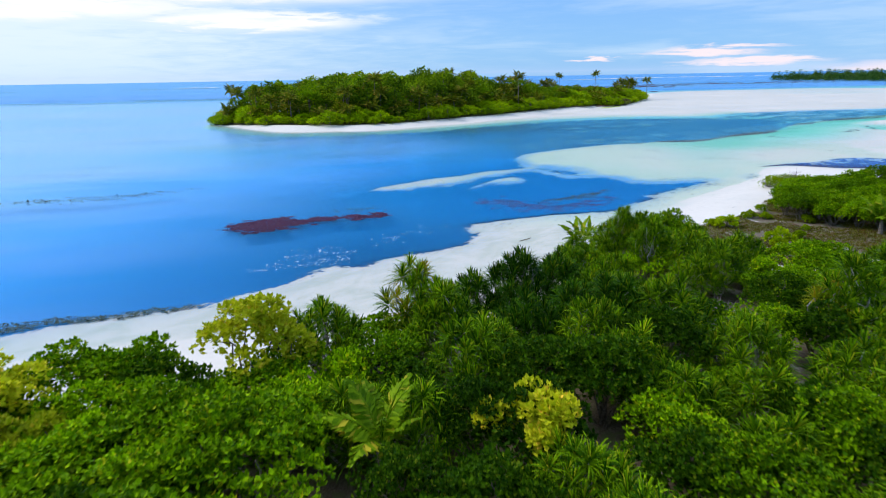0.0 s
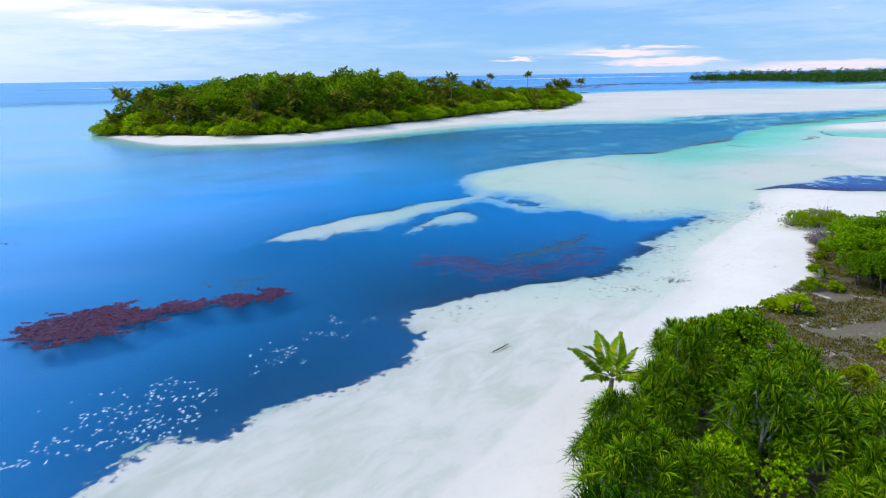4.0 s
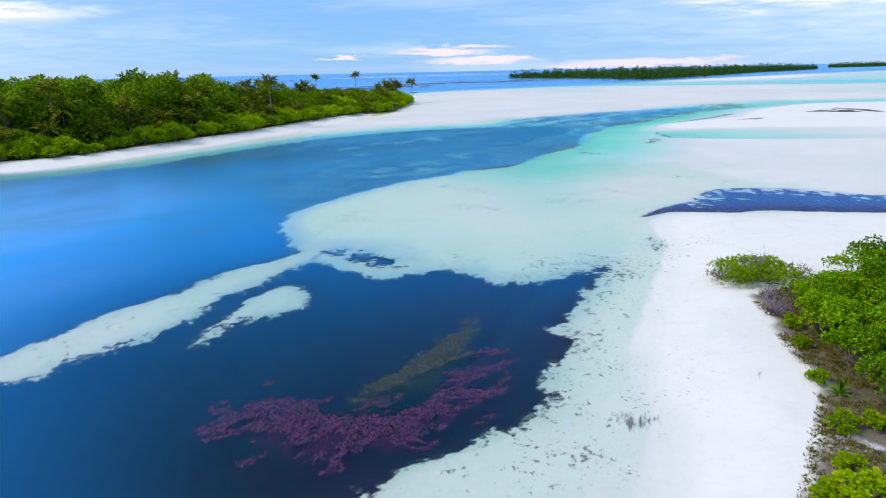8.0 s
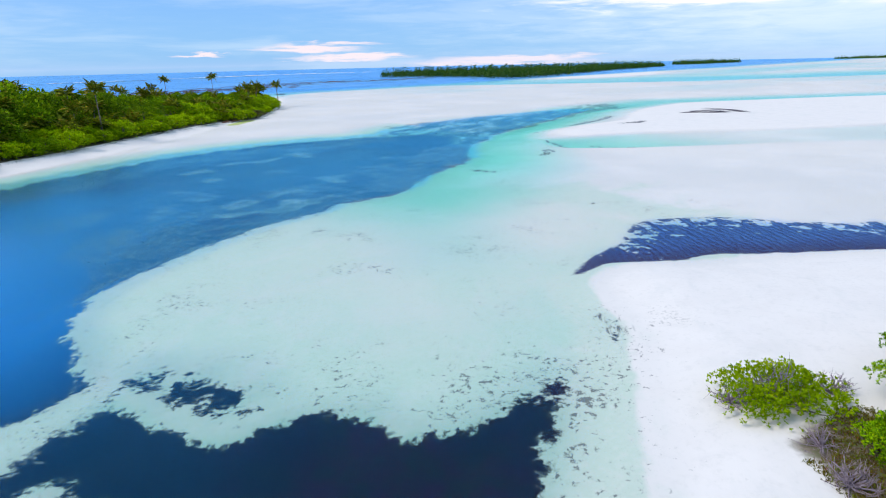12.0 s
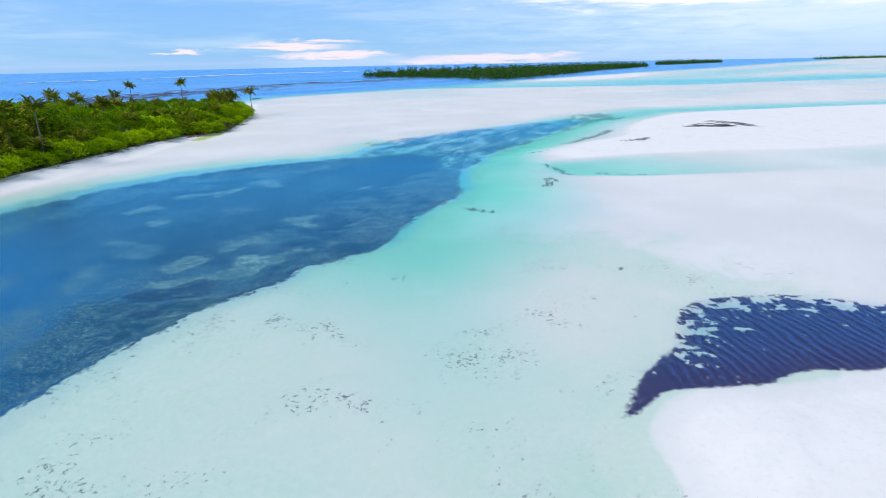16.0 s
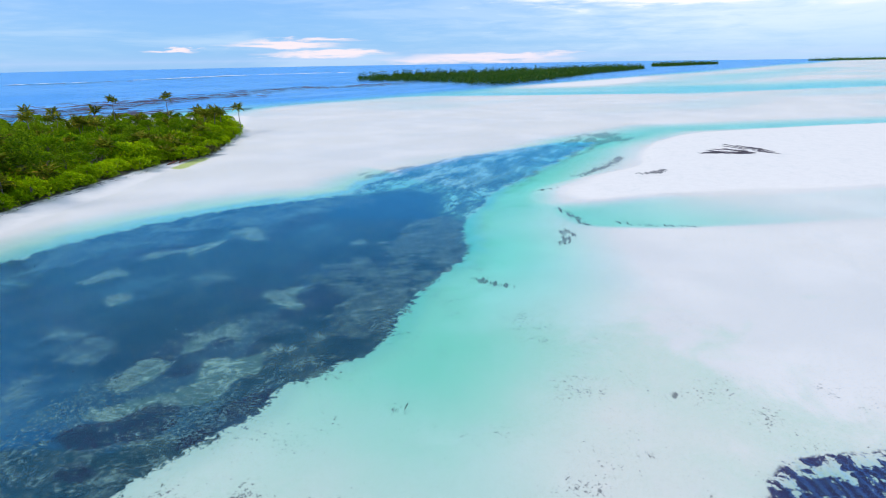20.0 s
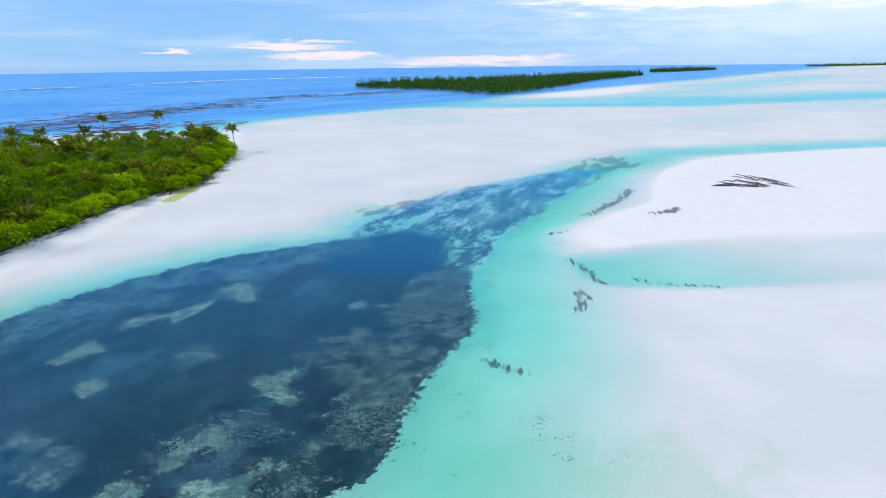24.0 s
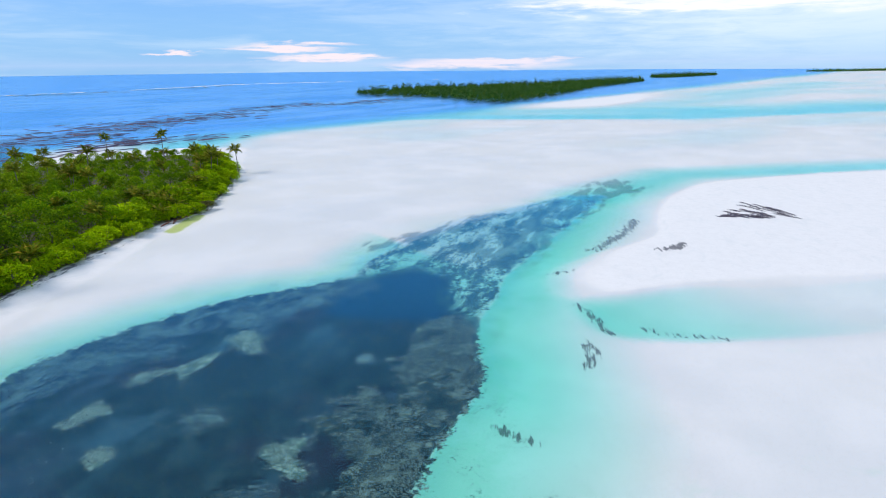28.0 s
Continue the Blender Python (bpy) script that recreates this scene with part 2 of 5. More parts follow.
NORTH_BAND = [(16, 180), (30, 189), (44, 196), (55.6, 201.5), (64.1, 202), (77.1, 203.5), (89.3, 201), (103.8, 200), (100.7, 189.9), (92.6, 184.7), (89.5, 191.4), (82.3, 190.2), (76.6, 184), (74.9, 191.5),
              (68.6, 192.2), (63.8, 187.7), (57.4, 190.6), (51.2, 188.6), (46.2, 186.3), (42.9, 183.4), (30, 174), (18, 168)]
NEAR_WOOD = [(-70, -30), (-45, 2), (-28, 15), (-17, 22), (-9, 26.5), (-2, 29.5), (4, 32.5), (9, 37), (12.5, 41.5), (16, 46), (20.5, 47.5), (22.5, 44), (24, 40), (29, 38.5), (36, 40), (46, 44), (60, 40), (60, -30)]
DOME_WOOD = [(36.2, 54), (38.6, 59.4), (42.5, 63), (48, 65.5), (60, 66), (78, 55), (80, 38), (60, 40), (46, 44), (39, 49)]
CLEARING = [(20, 47), (24.5, 51.6), (29, 54.5), (36, 58.5), (38.5, 62), (42, 66), (44, 68.5), (50, 67), (46, 56), (48, 44), (36, 40), (24, 40)]
FAR_SAND = [(528, 868), (560, 720), (526, 640), (455, 535), (500, 490), (560, 470), (640, 480), (800, 560), (1200, 760), (1700, 1020), (1500, 1080), (900, 1000)]
FAR_WOOD = [(546, 900), (556, 760), (545, 672), (529, 604), (560, 590), (700, 640), (1004, 794), (1200, 870), (1460, 985), (1400, 1040), (1000, 960), (700, 960)]


def smooth_loop(pts, n=4):
    """A closed curve through the points."""
    p = np.array(pts, float)
    a, b, c, d = np.roll(p, 1, 0), p, np.roll(p, -1, 0), np.roll(p, -2, 0)
    out = []
    for k in range(n):
        s = k / n
        out.append(0.5 * (2 * b + (c - a) * s + (2 * a - 5 * b + 4 * c - d) * s * s + (3 * b - a - 3 * c + d) * s ** 3))
    return np.stack(out, 1).reshape(-1, 2)


def inside(pts, x, y, n=3):
    """Metres to the curve's edge, positive inside it."""
    p = smooth_loop(pts, n)
    q = np.roll(p, -1, 0)
    best, ins = np.full(x.shape, 1e18), np.zeros(x.shape, bool)
    for (ax, ay), (bx, by) in zip(p, q):
        dx, dy = bx - ax, by - ay
        s = np.clip(((x - ax) * dx + (y - ay) * dy) / (dx * dx + dy * dy + 1e-9), 0, 1)
        best = np.minimum(best, (x - ax - s * dx) ** 2 + (y - ay - s * dy) ** 2)
        if dy:
            ins ^= ((ay > y) != (by > y)) & (x < ax + (y - ay) * dx / dy)
    return np.where(ins, 1, -1) * np.sqrt(best)


def near_line(pts, x, y):
    """Metres to an open line."""
    best = np.full(x.shape, 1e18)
    for (ax, ay), (bx, by) in zip(pts[:-1], pts[1:]):
        dx, dy = bx - ax, by - ay
        s = np.clip(((x - ax) * dx + (y - ay) * dy) / (dx * dx + dy * dy), 0, 1)
        best = np.minimum(best, (x - ax - s * dx) ** 2 + (y - ay - s * dy) ** 2)
    return np.sqrt(best)


def ease(v, lo, hi):
    s = np.clip((v - lo) / (hi - lo), 0, 1)
    return s * s * (3 - 2 * s)


def bell(d, w):
    return np.exp(-(d / w) ** 2)


def axis(parts):
    out = []
    for a, b, st in parts:
        out += list(np.arange(a, b, st))
    return np.array(out + [parts[-1][1]])


def grow(a, b, first):
    """Steps that widen from a to b."""
    out, st, v = [], first, a
    while abs(v) < abs(b):
        out.append(v)
        st *= 1.12
        v += st * (1 if b > a else -1)
    return out + [b]


def terrain(x, y):
    """Height and zones of sand and seabed."""
    deep = np.maximum(inside(SOUTH_EDGE + BANK_EDGE + HEAD_EDGE + NORTH_EDGE, x, y, 2), -60)
    isle = inside(ISLAND_EDGE, x, y)
    streak = np.maximum(inside(STREAK, x, y), inside(STREAK_SMALL, x, y))
    lagoon = inside(LAGOON_EDGE, x, y)
    deep = np.minimum(deep, -streak - 0.1)
    deep = np.minimum(deep, -isle - 0.5)
    deep = np.maximum(deep, 1.0 - np.minimum.reduce([np.hypot(x - a, y - b) / q for a, b, q in ((22.6, 95.5, 1.3), (24.2, 93, 1.6), (25.6, 90, 1.3), (49.7, 82.6, 0.55), (48.4, 80.8, 0.6))]))
    west = ease(-x + 0.08 * y + 0.8 * np.maximum(y - 80, 0), 8, 48) * (deep > -5) * (1 - ease(x + 0.25 * y, 26, 66) * ease(y, 100, 125))
    outer = ease(y - 0.12 * x - 0.1 * np.maximum(x - 300, 0), 430, 520) * (isle < -4)
    reefs = np.maximum.reduce([bell(near_line(((-300, 470), (66, 449), (86, 445), (119, 481), (140, 488), (172, 480)), x, y), 22), bell(near_line(((-200, 500), (73, 525), (98, 562), (128, 573), (150, 573)), x, y), 28),
                               bell(near_line(((148, 595), (172, 622), (212, 630), (291, 698), (373, 742), (425, 718), (520, 760)), x, y), 24), 0.8 * bell(near_line(((-700, 1060), (146, 1300), (335, 1372), (613, 1560)), x, y), 38)])
    land = inside(LAND_EDGE, x, y)
    spit, inlet = inside(SPIT, x, y), inside(INLET, x, y)
    far = inside(FAR_SAND, x, y)
    hills = lambda s, o, u=1.0, v=1.0: np.array([noise.noise((a * (s or u), b * (s or v), o)) for a, b in zip(x.ravel(), y.ravel())]).reshape(x.shape)
    lump, fine = hills(0.02, 0.0), hills(0.11, 7.0)
    z = -0.07 + 0.06 * lump + 0.012 * fine
    # low bank between the pool and the channel
    z -= 0.05 * ease(-x, -85, -55) * ease(-y, -150, -120) * (land < 2)
    z += 0.05 * ease(-y, -64, -52) * ease(x, -40, -10)
    # shelf that dips to the channel, and the turquoise swales across the flats
    z -= 0.06 * bell(np.minimum(deep, 0), 10) * ease(y, 50, 75) + 0.42 * bell(np.minimum(deep, 0), 9) * ease(y - 0.2 * x, 145, 165) * (x < 125)
    z -= 0.60 * np.exp(-(near_line(BANK_EDGE[15:] + HEAD_EDGE[:12], x, y) / 13) ** 2) * ease(x, 40, 76) * (1 - ease(deep, -0.5, 6))
    swale = [((205, 211), (160, 190), (133, 174), (117, 160), (104, 148), (92, 133), (76, 124), (62, 119)), ((205, 213), (260, 218), (310, 190), (380, 150), (520, 60))]
    z -= 0.25 * bell(near_line(swale[0], x, y), 11) * (0.3 + 0.7 * ease(x, 60, 95))
    z -= 0.85 * bell(near_line(swale[1], x, y), 12)
    z -= 0.13 * bell(near_line(((66, 122), (56, 110), (52, 103)), x, y), 7)
    reach = [((150, 450), (210, 515), (333, 545), (420, 455), (515, 360), (735, 275), (1100, 100)), ((360, 560), (470, 500), (620, 360), (900, 250))]
    z -= 1.3 * bell(near_line(reach[0], x, y), 22) + 0.7 * bell(near_line(reach[1], x, y), 40)
    z -= 0.35 * bell(near_line(((600, 420), (900, 500), (1500, 600)), x, y), 60) + 0.22 * ease(x + 0.5 * y, 330, 600) * np.clip(0.35 + 2.2 * hills(0.0, 3.0, 0.006, 0.016), 0, 1)
    z = np.where(deep > -0.6, z - 0.95 * ease(deep, -0.4, 4) * (1 - 0.5 * ease(inside(EAST_BED, x, y), -4, 6)), z)
    z -= 0.22 * ease(lagoon, -0.5, 2.5)
    z -= outer * (1.9 - 1.75 * reefs + 6.0 * ease(y - np.interp(x, (-400, 146, 335, 613, 738, 977, 1300), (1180, 1335, 1405, 1595, 1635, 1612, 1600)), -15, 70))
    z = z + 0.22 * ease(spit, -1.2, 1.0) * (1 + 0.3 * fine) + 0.14 * ease(spit, 0, 8) - 0.62 * ease(inlet, -1.5, 4.0) * (0.25 + 0.75 * ease(-x, -158, -118))
    z += 0.05 * ease(spit, -70, -10) * ease(-deep, 20, 45)
    z = np.maximum(z, (-0.26 + 0.26 * ease(land, -8, 0.5) + 0.55 * ease(land, 0.2, 6) + 0.5 * ease(land, 5, 25) + 0.05 * fine) * (land > -8) - 9 * (land <= -8))
    z = np.maximum(z, (-0.9 + 0.9 * ease(isle, -3, 0.2) + 1.1 * ease(isle, 0, 9) + 0.06 * fine) * (isle > -3) - 9 * (isle <= -3))
    z += 0.5 * ease(far, -10, 25)
    # beach behind the island
    z += 0.9 * ease(bell(near_line(((20, 403), (70, 424), (108, 432), (140, 428), (156, 408)), x, y), 13), 0.25, 0.9) * (isle < 1)
    mat = np.maximum(inside(RED_WEST, x, y), inside(RED_EAST, x, y))
    green = inside(GREEN_WEED, x, y)
    z = np.maximum(z, -0.3 - 0.8 * (1 - ease(np.maximum(mat, green), -0.7, 0.2)))
    zones = {
        "deep": deep, "lagoon": lagoon, "land": land, "isle": isle, "outer": outer, "west": west,
        "mat": mat, "green": green,
        "fade": ease(inside(EAST_BED, x, y), -4, 3),
        "film": (deep < 1) * ease(-x, -104, -68) * ease(-y, -150, -118) * ease(-land, 0.2, 1.4) * ease(y, 47, 58) + 0.5 * (deep < 1) * bell(np.minimum(deep, 0), 8) * ease(y, 52, 62),
        "lagnorth": bell(near_line(((66, 95), (69.4, 96), (76, 97.8), (84, 92.5), (91, 82.5), (112, 71)), x, y), 4.2),
        "trail": bell(near_line(((138, 190), (158, 201), (190, 212), (232, 220)), x, y), 9) + 0.8 * bell(near_line(((120, 213), (140, 214), (160, 217)), x, y), 4),
        "pool": np.maximum(ease(38 - np.hypot(x - 27, y - 74), 0, 20), 0.45 * ease(-deep, -16, -4) * ease(x, -14, 0) * (y < 80) * (deep > -4)),
        "north": ease(x + 0.25 * y, 40, 75) * ease(y, 95, 120) * (deep > -4),
        "damp": ease(-land, 0.2, 1.6) * ease(-y, -63, -54) * ease(-x, -34, -24) * (deep < 1),
        "patchy": ease(x + 0.25 * y, 40, 88) * ease(y, 95, 120) * (deep > -4) + 0.25 * bell(np.hypot(x + 2, y - 52), 9),
        "speck": np.maximum(bell(np.minimum(deep, 0), 5.5) * (0.40 + 0.5 * bell(np.hypot(x - 41, y - 80), 11) + 0.25 * bell(np.hypot(x - 31, y - 70), 9)), 0.10 * ease(-x, -75, -45) * ease(y, 85, 95)) * ease(y, 50, 60) * (land < 0.5) * (deep < -0.2),
        "wrack": np.maximum.reduce([
            0.75 * bell(isle - 7.2, 1.1) * ease(x, 20, 60), 0.7 * bell(near_line(((88, 136), (87, 141)), x, y), 1.2),
            0.6 * np.maximum.reduce([bell(np.hypot((x - a) * 0.8, y - b), r) for a, b, r in ((33.9, 60.5, 0.8), (26.8, 60.8, 1.0), (31.9, 56.5, 0.4), (36, 62.5, 0.7), (48.8, 81.5, 1.2), (50.5, 83.6, 1.0), (53.7, 91, 0.7), (69.9, 104.4, 0.9), (79, 107, 0.8), (60.7, 121.5, 1.2))]),
            bell(near_line(((165, 166), (169, 164), (173, 165)), x, y), 1.6), bell(near_line(((135, 173), (139, 171)), x, y), 1.1),
            bell(near_line(((107.5, 143), (111, 144.5), (113.5, 147.5)), x, y), 1.1),
            0.8 * bell(near_line(((155, 177), (170, 180), (186, 186)), x, y), 2.2),
            0.8 * bell(near_line(((125.5, 158.4), (122.5, 152.5), (119.6, 147.5)), x, y), 1.3), 0.7 * bell(near_line(((125.8, 145.6), (125.9, 141.1), (129.1, 137.1), (131.2, 134)), x, y), 1.1)]),
        "reef": outer * reefs,
        "pale": np.clip(np.maximum.reduce([inside(b, x, y) for b in PALE_BEDS]), -9, 9), "dim": np.clip(np.maximum.reduce([inside(b, x, y) for b in DIM_BEDS]), -9, 9),
        "gloom": np.clip(np.maximum.reduce([inside(b, x, y) for b in DARK_BEDS]), -9, 9), "sparse": np.clip(np.maximum.reduce([inside(b, x, y) for b in (SPARSE_BED, SPARSE_WEST, SPARSE_MID)]), -9, 9),
        "pocket": np.clip(inside(POCKET, x, y), -9, 9), "band": np.clip(inside(NORTH_BAND, x, y), -9, 9),
        # bluer far water, part of it sky reflection put into the bed's colour
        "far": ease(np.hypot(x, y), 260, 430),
        "algae": bell(near_line(((85.6, 258.8), (91.6, 266.1), (97, 271.4)), x, y), 2.4),
        "wood": np.maximum.reduce([inside(NEAR_WOOD, x, y), inside(DOME_WOOD, x, y), inside(CLEARING, x, y), inside(ISLAND_WOOD, x, y)]),
        "dead": np.maximum(bell(np.hypot((x - 30), (y - 49)), 9), bell(near_line(((15, 34), (16.5, 31), (16, 28.5), (15.3, 24.3), (18, 25), (21.8, 25.8), (26.6, 30.3)), x, y), 2.6)),
    }
    return z, zones


# ---- materials ----
def material(name):
    m = bpy.data.materials.new(name)
    m.use_nodes = True
    return m, Nodes(m.node_tree)


def finish(g, shader):
    g.t.links.new(shader, g.node("ShaderNodeOutputMaterial").inputs[0])


def sand_material():
    m, g = material("sand_and_seabed")
    p = g.node("ShaderNodeNewGeometry").outputs["Position"]
    z = g.node("ShaderNodeSeparateXYZ", Vector=p).outputs[2]
    big, mid, small, tiny = g.noise(p, 0.05, 5), g.noise(p, 0.4, 6, 0.6), g.noise(p, 2.5, 5, 0.6), g.noise(p, 14, 4)
    c = lambda n: g.add(n, -0.5)
    rag = g.add(g.mul(c(mid), 4.2), g.mul(c(small), 2.4))
    dry = g.mix(g.step(mid, 0.35, 0.7), (0.73, 0.675, 0.655), (0.705, 0.65, 0.63))
    wet = g.mix(g.step(big, 0.35, 0.65), (0.685, 0.64, 0.622), (0.61, 0.58, 0.57))
    film = g.add(g.attr("film"), -0.05, g.mul(c(big), 1.3), g.mul(c(g.noise(p, 0.14, 7, 0.66, 0.6)), 1.9))
    wet = g.mix(g.mul(g.step(film, 0.2, 0.8), g.step(small, 0.2, 0.6, 0.6, 1.0)), wet, (0.465, 0.56, 0.485))
    wet = g.mix(g.mul(g.step(g.noise(p, 0.022, 5, 0.6), 0.44, 0.62), 0.7), wet, (0.615, 0.575, 0.545))
    damp = g.add(g.attr("damp"), g.mul(c(g.noise(g.stretch(p, 0.6, 1, 1, 0.7), 0.3, 7, 0.65, 0.8)), 0.7))
    wet = g.mix(g.step(damp, 0.3, 0.9), wet, g.mix(g.step(g.noise(g.stretch(p, 0.5, 1, 1, 0.7), 0.5, 8, 0.7, 0.6), 0.4, 0.62), (0.60, 0.58, 0.56), (0.485, 0.50, 0.455)))
    strand = g.math("MAXIMUM", g.step(g.attr("film"), 0.3, 0.7), g.step(g.attr("damp"), 0.3, 0.8))
    sand = g.mix(g.mul(g.step(g.add(z, g.mul(c(mid), 0.12)), -0.10, 0.12), g.math("SUBTRACT", 1.0, g.mul(strand, g.step(g.noise(p, 0.12, 6, 0.65), 0.36, 0.6, 1.0, 0.55)))), wet, dry)
    smear = g.noise(g.stretch(p, 0.5, 1, 1, 0.7), 0.22, 7, 0.65, 0.8)
    sand = g.mix(g.mul(g.step(smear, 0.5, 0.72), 0.4), sand, (0.60, 0.58, 0.57))
    sand = g.mix(g.mul(g.step(small, 0.5, 0.75), 0.2), sand, (0.5, 0.48, 0.45))
    sand = g.mix(g.mul(g.step(g.noise(p, 0.75, 7, 0.7, 0.5), 0.52, 0.7), 0.2), sand, (0.52, 0.485, 0.48))
    sand = g.mix(g.mul(g.step(g.add(g.attr("algae"), g.mul(c(small), 0.5)), 0.35, 0.7), 0.8), sand, (0.36, 0.42, 0.05))
    # leaf litter and low growth on the land
    wood = g.add(g.attr("wood"), g.mul(c(mid), 2.5))
    veg = g.mul(g.step(wood, 0.0, 1.2), g.step(g.add(g.noise(p, 0.7, 5, 0.65), g.mul(c(tiny), 0.2)), 0.30, 0.44))
    litter = g.mix(g.step(tiny, 0.35, 0.65), (0.07, 0.045, 0.025), (0.17, 0.13, 0.09))
    litter = g.mix(g.step(g.noise(p, 1.6, 5), 0.5, 0.62), litter, (0.10, 0.11, 0.035))
    sand = g.mix(g.mul(g.step(wood, 0.0, 1.0), 0.6), sand, g.mix(g.step(g.attr("dead"), 0.2, 0.6), (0.21, 0.165, 0.11), (0.32, 0.26, 0.32)))
    sand = g.mix(g.mul(veg, 0.9), sand, litter)
    # weed: seagrass in the channel, drift on the flats
    grit = g.noise(p, 1.5, 7, 0.72)
    edge = g.add(g.attr("deep"), rag, g.mul(c(grit), g.step(g.attr("north"), 0.0, 1.0, 1.0, 5.0)))
    grass = g.step(edge, -0.1, 0.5)
    fade = g.mul(g.attr("fade"), g.step(g.add(g.noise(g.stretch(p, 0.4, 1, 1, 0.55), 0.2, 8, 0.72), g.mul(c(grit), 0.6)), 0.42, 0.54))
    grass = g.mul(grass, g.math("SUBTRACT", 1.0, fade))
    lag = g.mul(g.step(g.add(g.attr("lagoon"), g.mul(rag, 0.3)), -0.1, 0.3), g.math("SUBTRACT", 1.0, g.step(g.add(g.noise(p, 0.75, 6, 0.65), g.mul(g.attr("lagnorth"), 0.2)), 0.68, 0.71)))
    spots = g.step(g.add(g.noise(p, 2.1, 7, 0.72, 0.3), g.mul(g.attr("speck"), 0.13), g.mul(c(g.noise(p, 0.25, 5, 0.65)), 0.40)), 0.66, 0.71)
    flecks = g.mul(g.step(g.add(g.noise(p, 3.4, 5, 0.65), g.mul(c(g.noise(p, 0.12, 6, 0.68)), 0.9)), 0.66, 0.74), g.step(g.attr("film"), 0.05, 0.5), 0.75)
    spots = g.math("MAXIMUM", g.mul(spots, g.step(g.attr("speck"), 0.05, 0.3), 0.75), flecks)
    drift = g.step(g.add(g.noise(g.stretch(p, 0.22, 1, 1, 0.75), 1.3, 8, 0.72), g.mul(g.attr("wrack"), 0.34)), 0.66, 0.76)
    drift = g.mul(drift, g.step(g.attr("wrack"), 0.08, 0.4))
    reef = g.mul(g.step(g.add(g.noise(g.stretch(p, 0.3, 1, 1, 0.25), 0.04, 4, 0.6), g.mul(g.attr("reef"), 0.16)), 0.57, 0.63), g.step(g.attr("reef"), 0.05, 0.4))
    trail = g.mul(g.step(g.add(g.noise(g.stretch(p, 0.3, 1, 1, 0.45), 0.28, 7, 0.65), g.mul(g.attr("trail"), 0.22)), 0.58, 0.70), g.step(g.attr("trail"), 0.06, 0.4))
    # grass colour already holds some of the water's scattered blue
    weed = g.mix(g.step(mid, 0.4, 0.65), (0.008, 0.035, 0.075), (0.015, 0.055, 0.090))
    weed = g.mix(g.mul(g.attr("pool"), 0.9), weed, (0.006, 0.004, 0.010))
    bed = g.mix(grass, sand, weed)
    bed = g.mix(lag, bed, (0.032, 0.026, 0.085))
    bed = g.mix(g.math("MAXIMUM", spots, g.mul(drift, 0.85)), bed, (0.060, 0.060, 0.075))
    bed = g.mix(g.mul(reef, 0.85), bed, g.mix(g.step(big, 0.45, 0.6), (0.010, 0.020, 0.07), (0.060, 0.022, 0.05)))
    mat = g.mul(g.step(g.add(g.attr("mat"), g.mul(rag, 0.6)), -0.1, 0.6), g.step(g.noise(g.stretch(p, 0.6, 1, 1, 0.5), 1.1, 6, 0.7), 0.42, 0.56, 0.12, 1.0))
    bed = g.mix(mat, bed, (0.070, 0.008, 0.046))
    olive = g.step(g.add(g.attr("green"), g.mul(rag, 0.5)), -1.0, 0.9)
    bed = g.mix(g.mul(olive, 0.85), bed, (0.060, 0.055, 0.008))
    bed = g.mix(g.mul(trail, 0.6), bed, (0.04, 0.08, 0.10))
    # light lost in the water, painted into the bed's colour by depth
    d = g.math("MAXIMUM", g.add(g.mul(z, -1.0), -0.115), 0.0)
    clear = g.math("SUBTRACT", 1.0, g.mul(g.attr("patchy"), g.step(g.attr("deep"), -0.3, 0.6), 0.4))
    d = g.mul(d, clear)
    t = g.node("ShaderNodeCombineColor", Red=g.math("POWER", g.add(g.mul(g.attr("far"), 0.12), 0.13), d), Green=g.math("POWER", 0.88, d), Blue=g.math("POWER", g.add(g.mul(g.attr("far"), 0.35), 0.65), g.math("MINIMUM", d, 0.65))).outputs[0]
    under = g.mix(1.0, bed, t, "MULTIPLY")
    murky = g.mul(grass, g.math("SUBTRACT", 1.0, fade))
    # weight of the scattered blue that is painted over the bed
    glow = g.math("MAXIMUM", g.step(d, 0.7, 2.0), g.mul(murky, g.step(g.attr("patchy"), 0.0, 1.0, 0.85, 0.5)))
    bands = g.noise(g.stretch(p, 0.25, 1, 1, 0.25), 0.02, 6, 0.6)
    shallows = g.mul(g.math("MAXIMUM", g.attr("outer"), g.mul(g.attr("west"), 0.8)), g.step(g.add(bands, g.mul(c(g.noise(g.stretch(p, 0.3, 1, 1, 0.2), 0.06, 5, 0.6)), 0.4)), 0.38, 0.60), g.step(z, -5.0, -3.0))
    # light scattered in the water, painted as colour by zone, paler westward
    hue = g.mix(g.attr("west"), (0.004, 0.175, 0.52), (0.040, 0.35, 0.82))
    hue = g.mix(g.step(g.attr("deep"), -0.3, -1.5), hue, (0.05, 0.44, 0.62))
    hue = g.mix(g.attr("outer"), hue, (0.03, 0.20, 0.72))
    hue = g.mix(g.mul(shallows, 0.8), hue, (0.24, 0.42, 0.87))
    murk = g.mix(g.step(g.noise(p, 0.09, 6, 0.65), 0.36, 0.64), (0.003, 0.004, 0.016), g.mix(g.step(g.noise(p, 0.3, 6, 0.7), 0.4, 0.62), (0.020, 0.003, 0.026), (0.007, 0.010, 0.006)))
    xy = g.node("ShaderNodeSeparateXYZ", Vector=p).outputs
    # blue of sky mirrored at low angles, painted over the cove's far side
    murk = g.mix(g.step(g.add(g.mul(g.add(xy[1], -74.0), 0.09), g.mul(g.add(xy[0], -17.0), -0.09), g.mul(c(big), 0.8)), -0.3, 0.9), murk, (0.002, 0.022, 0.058))
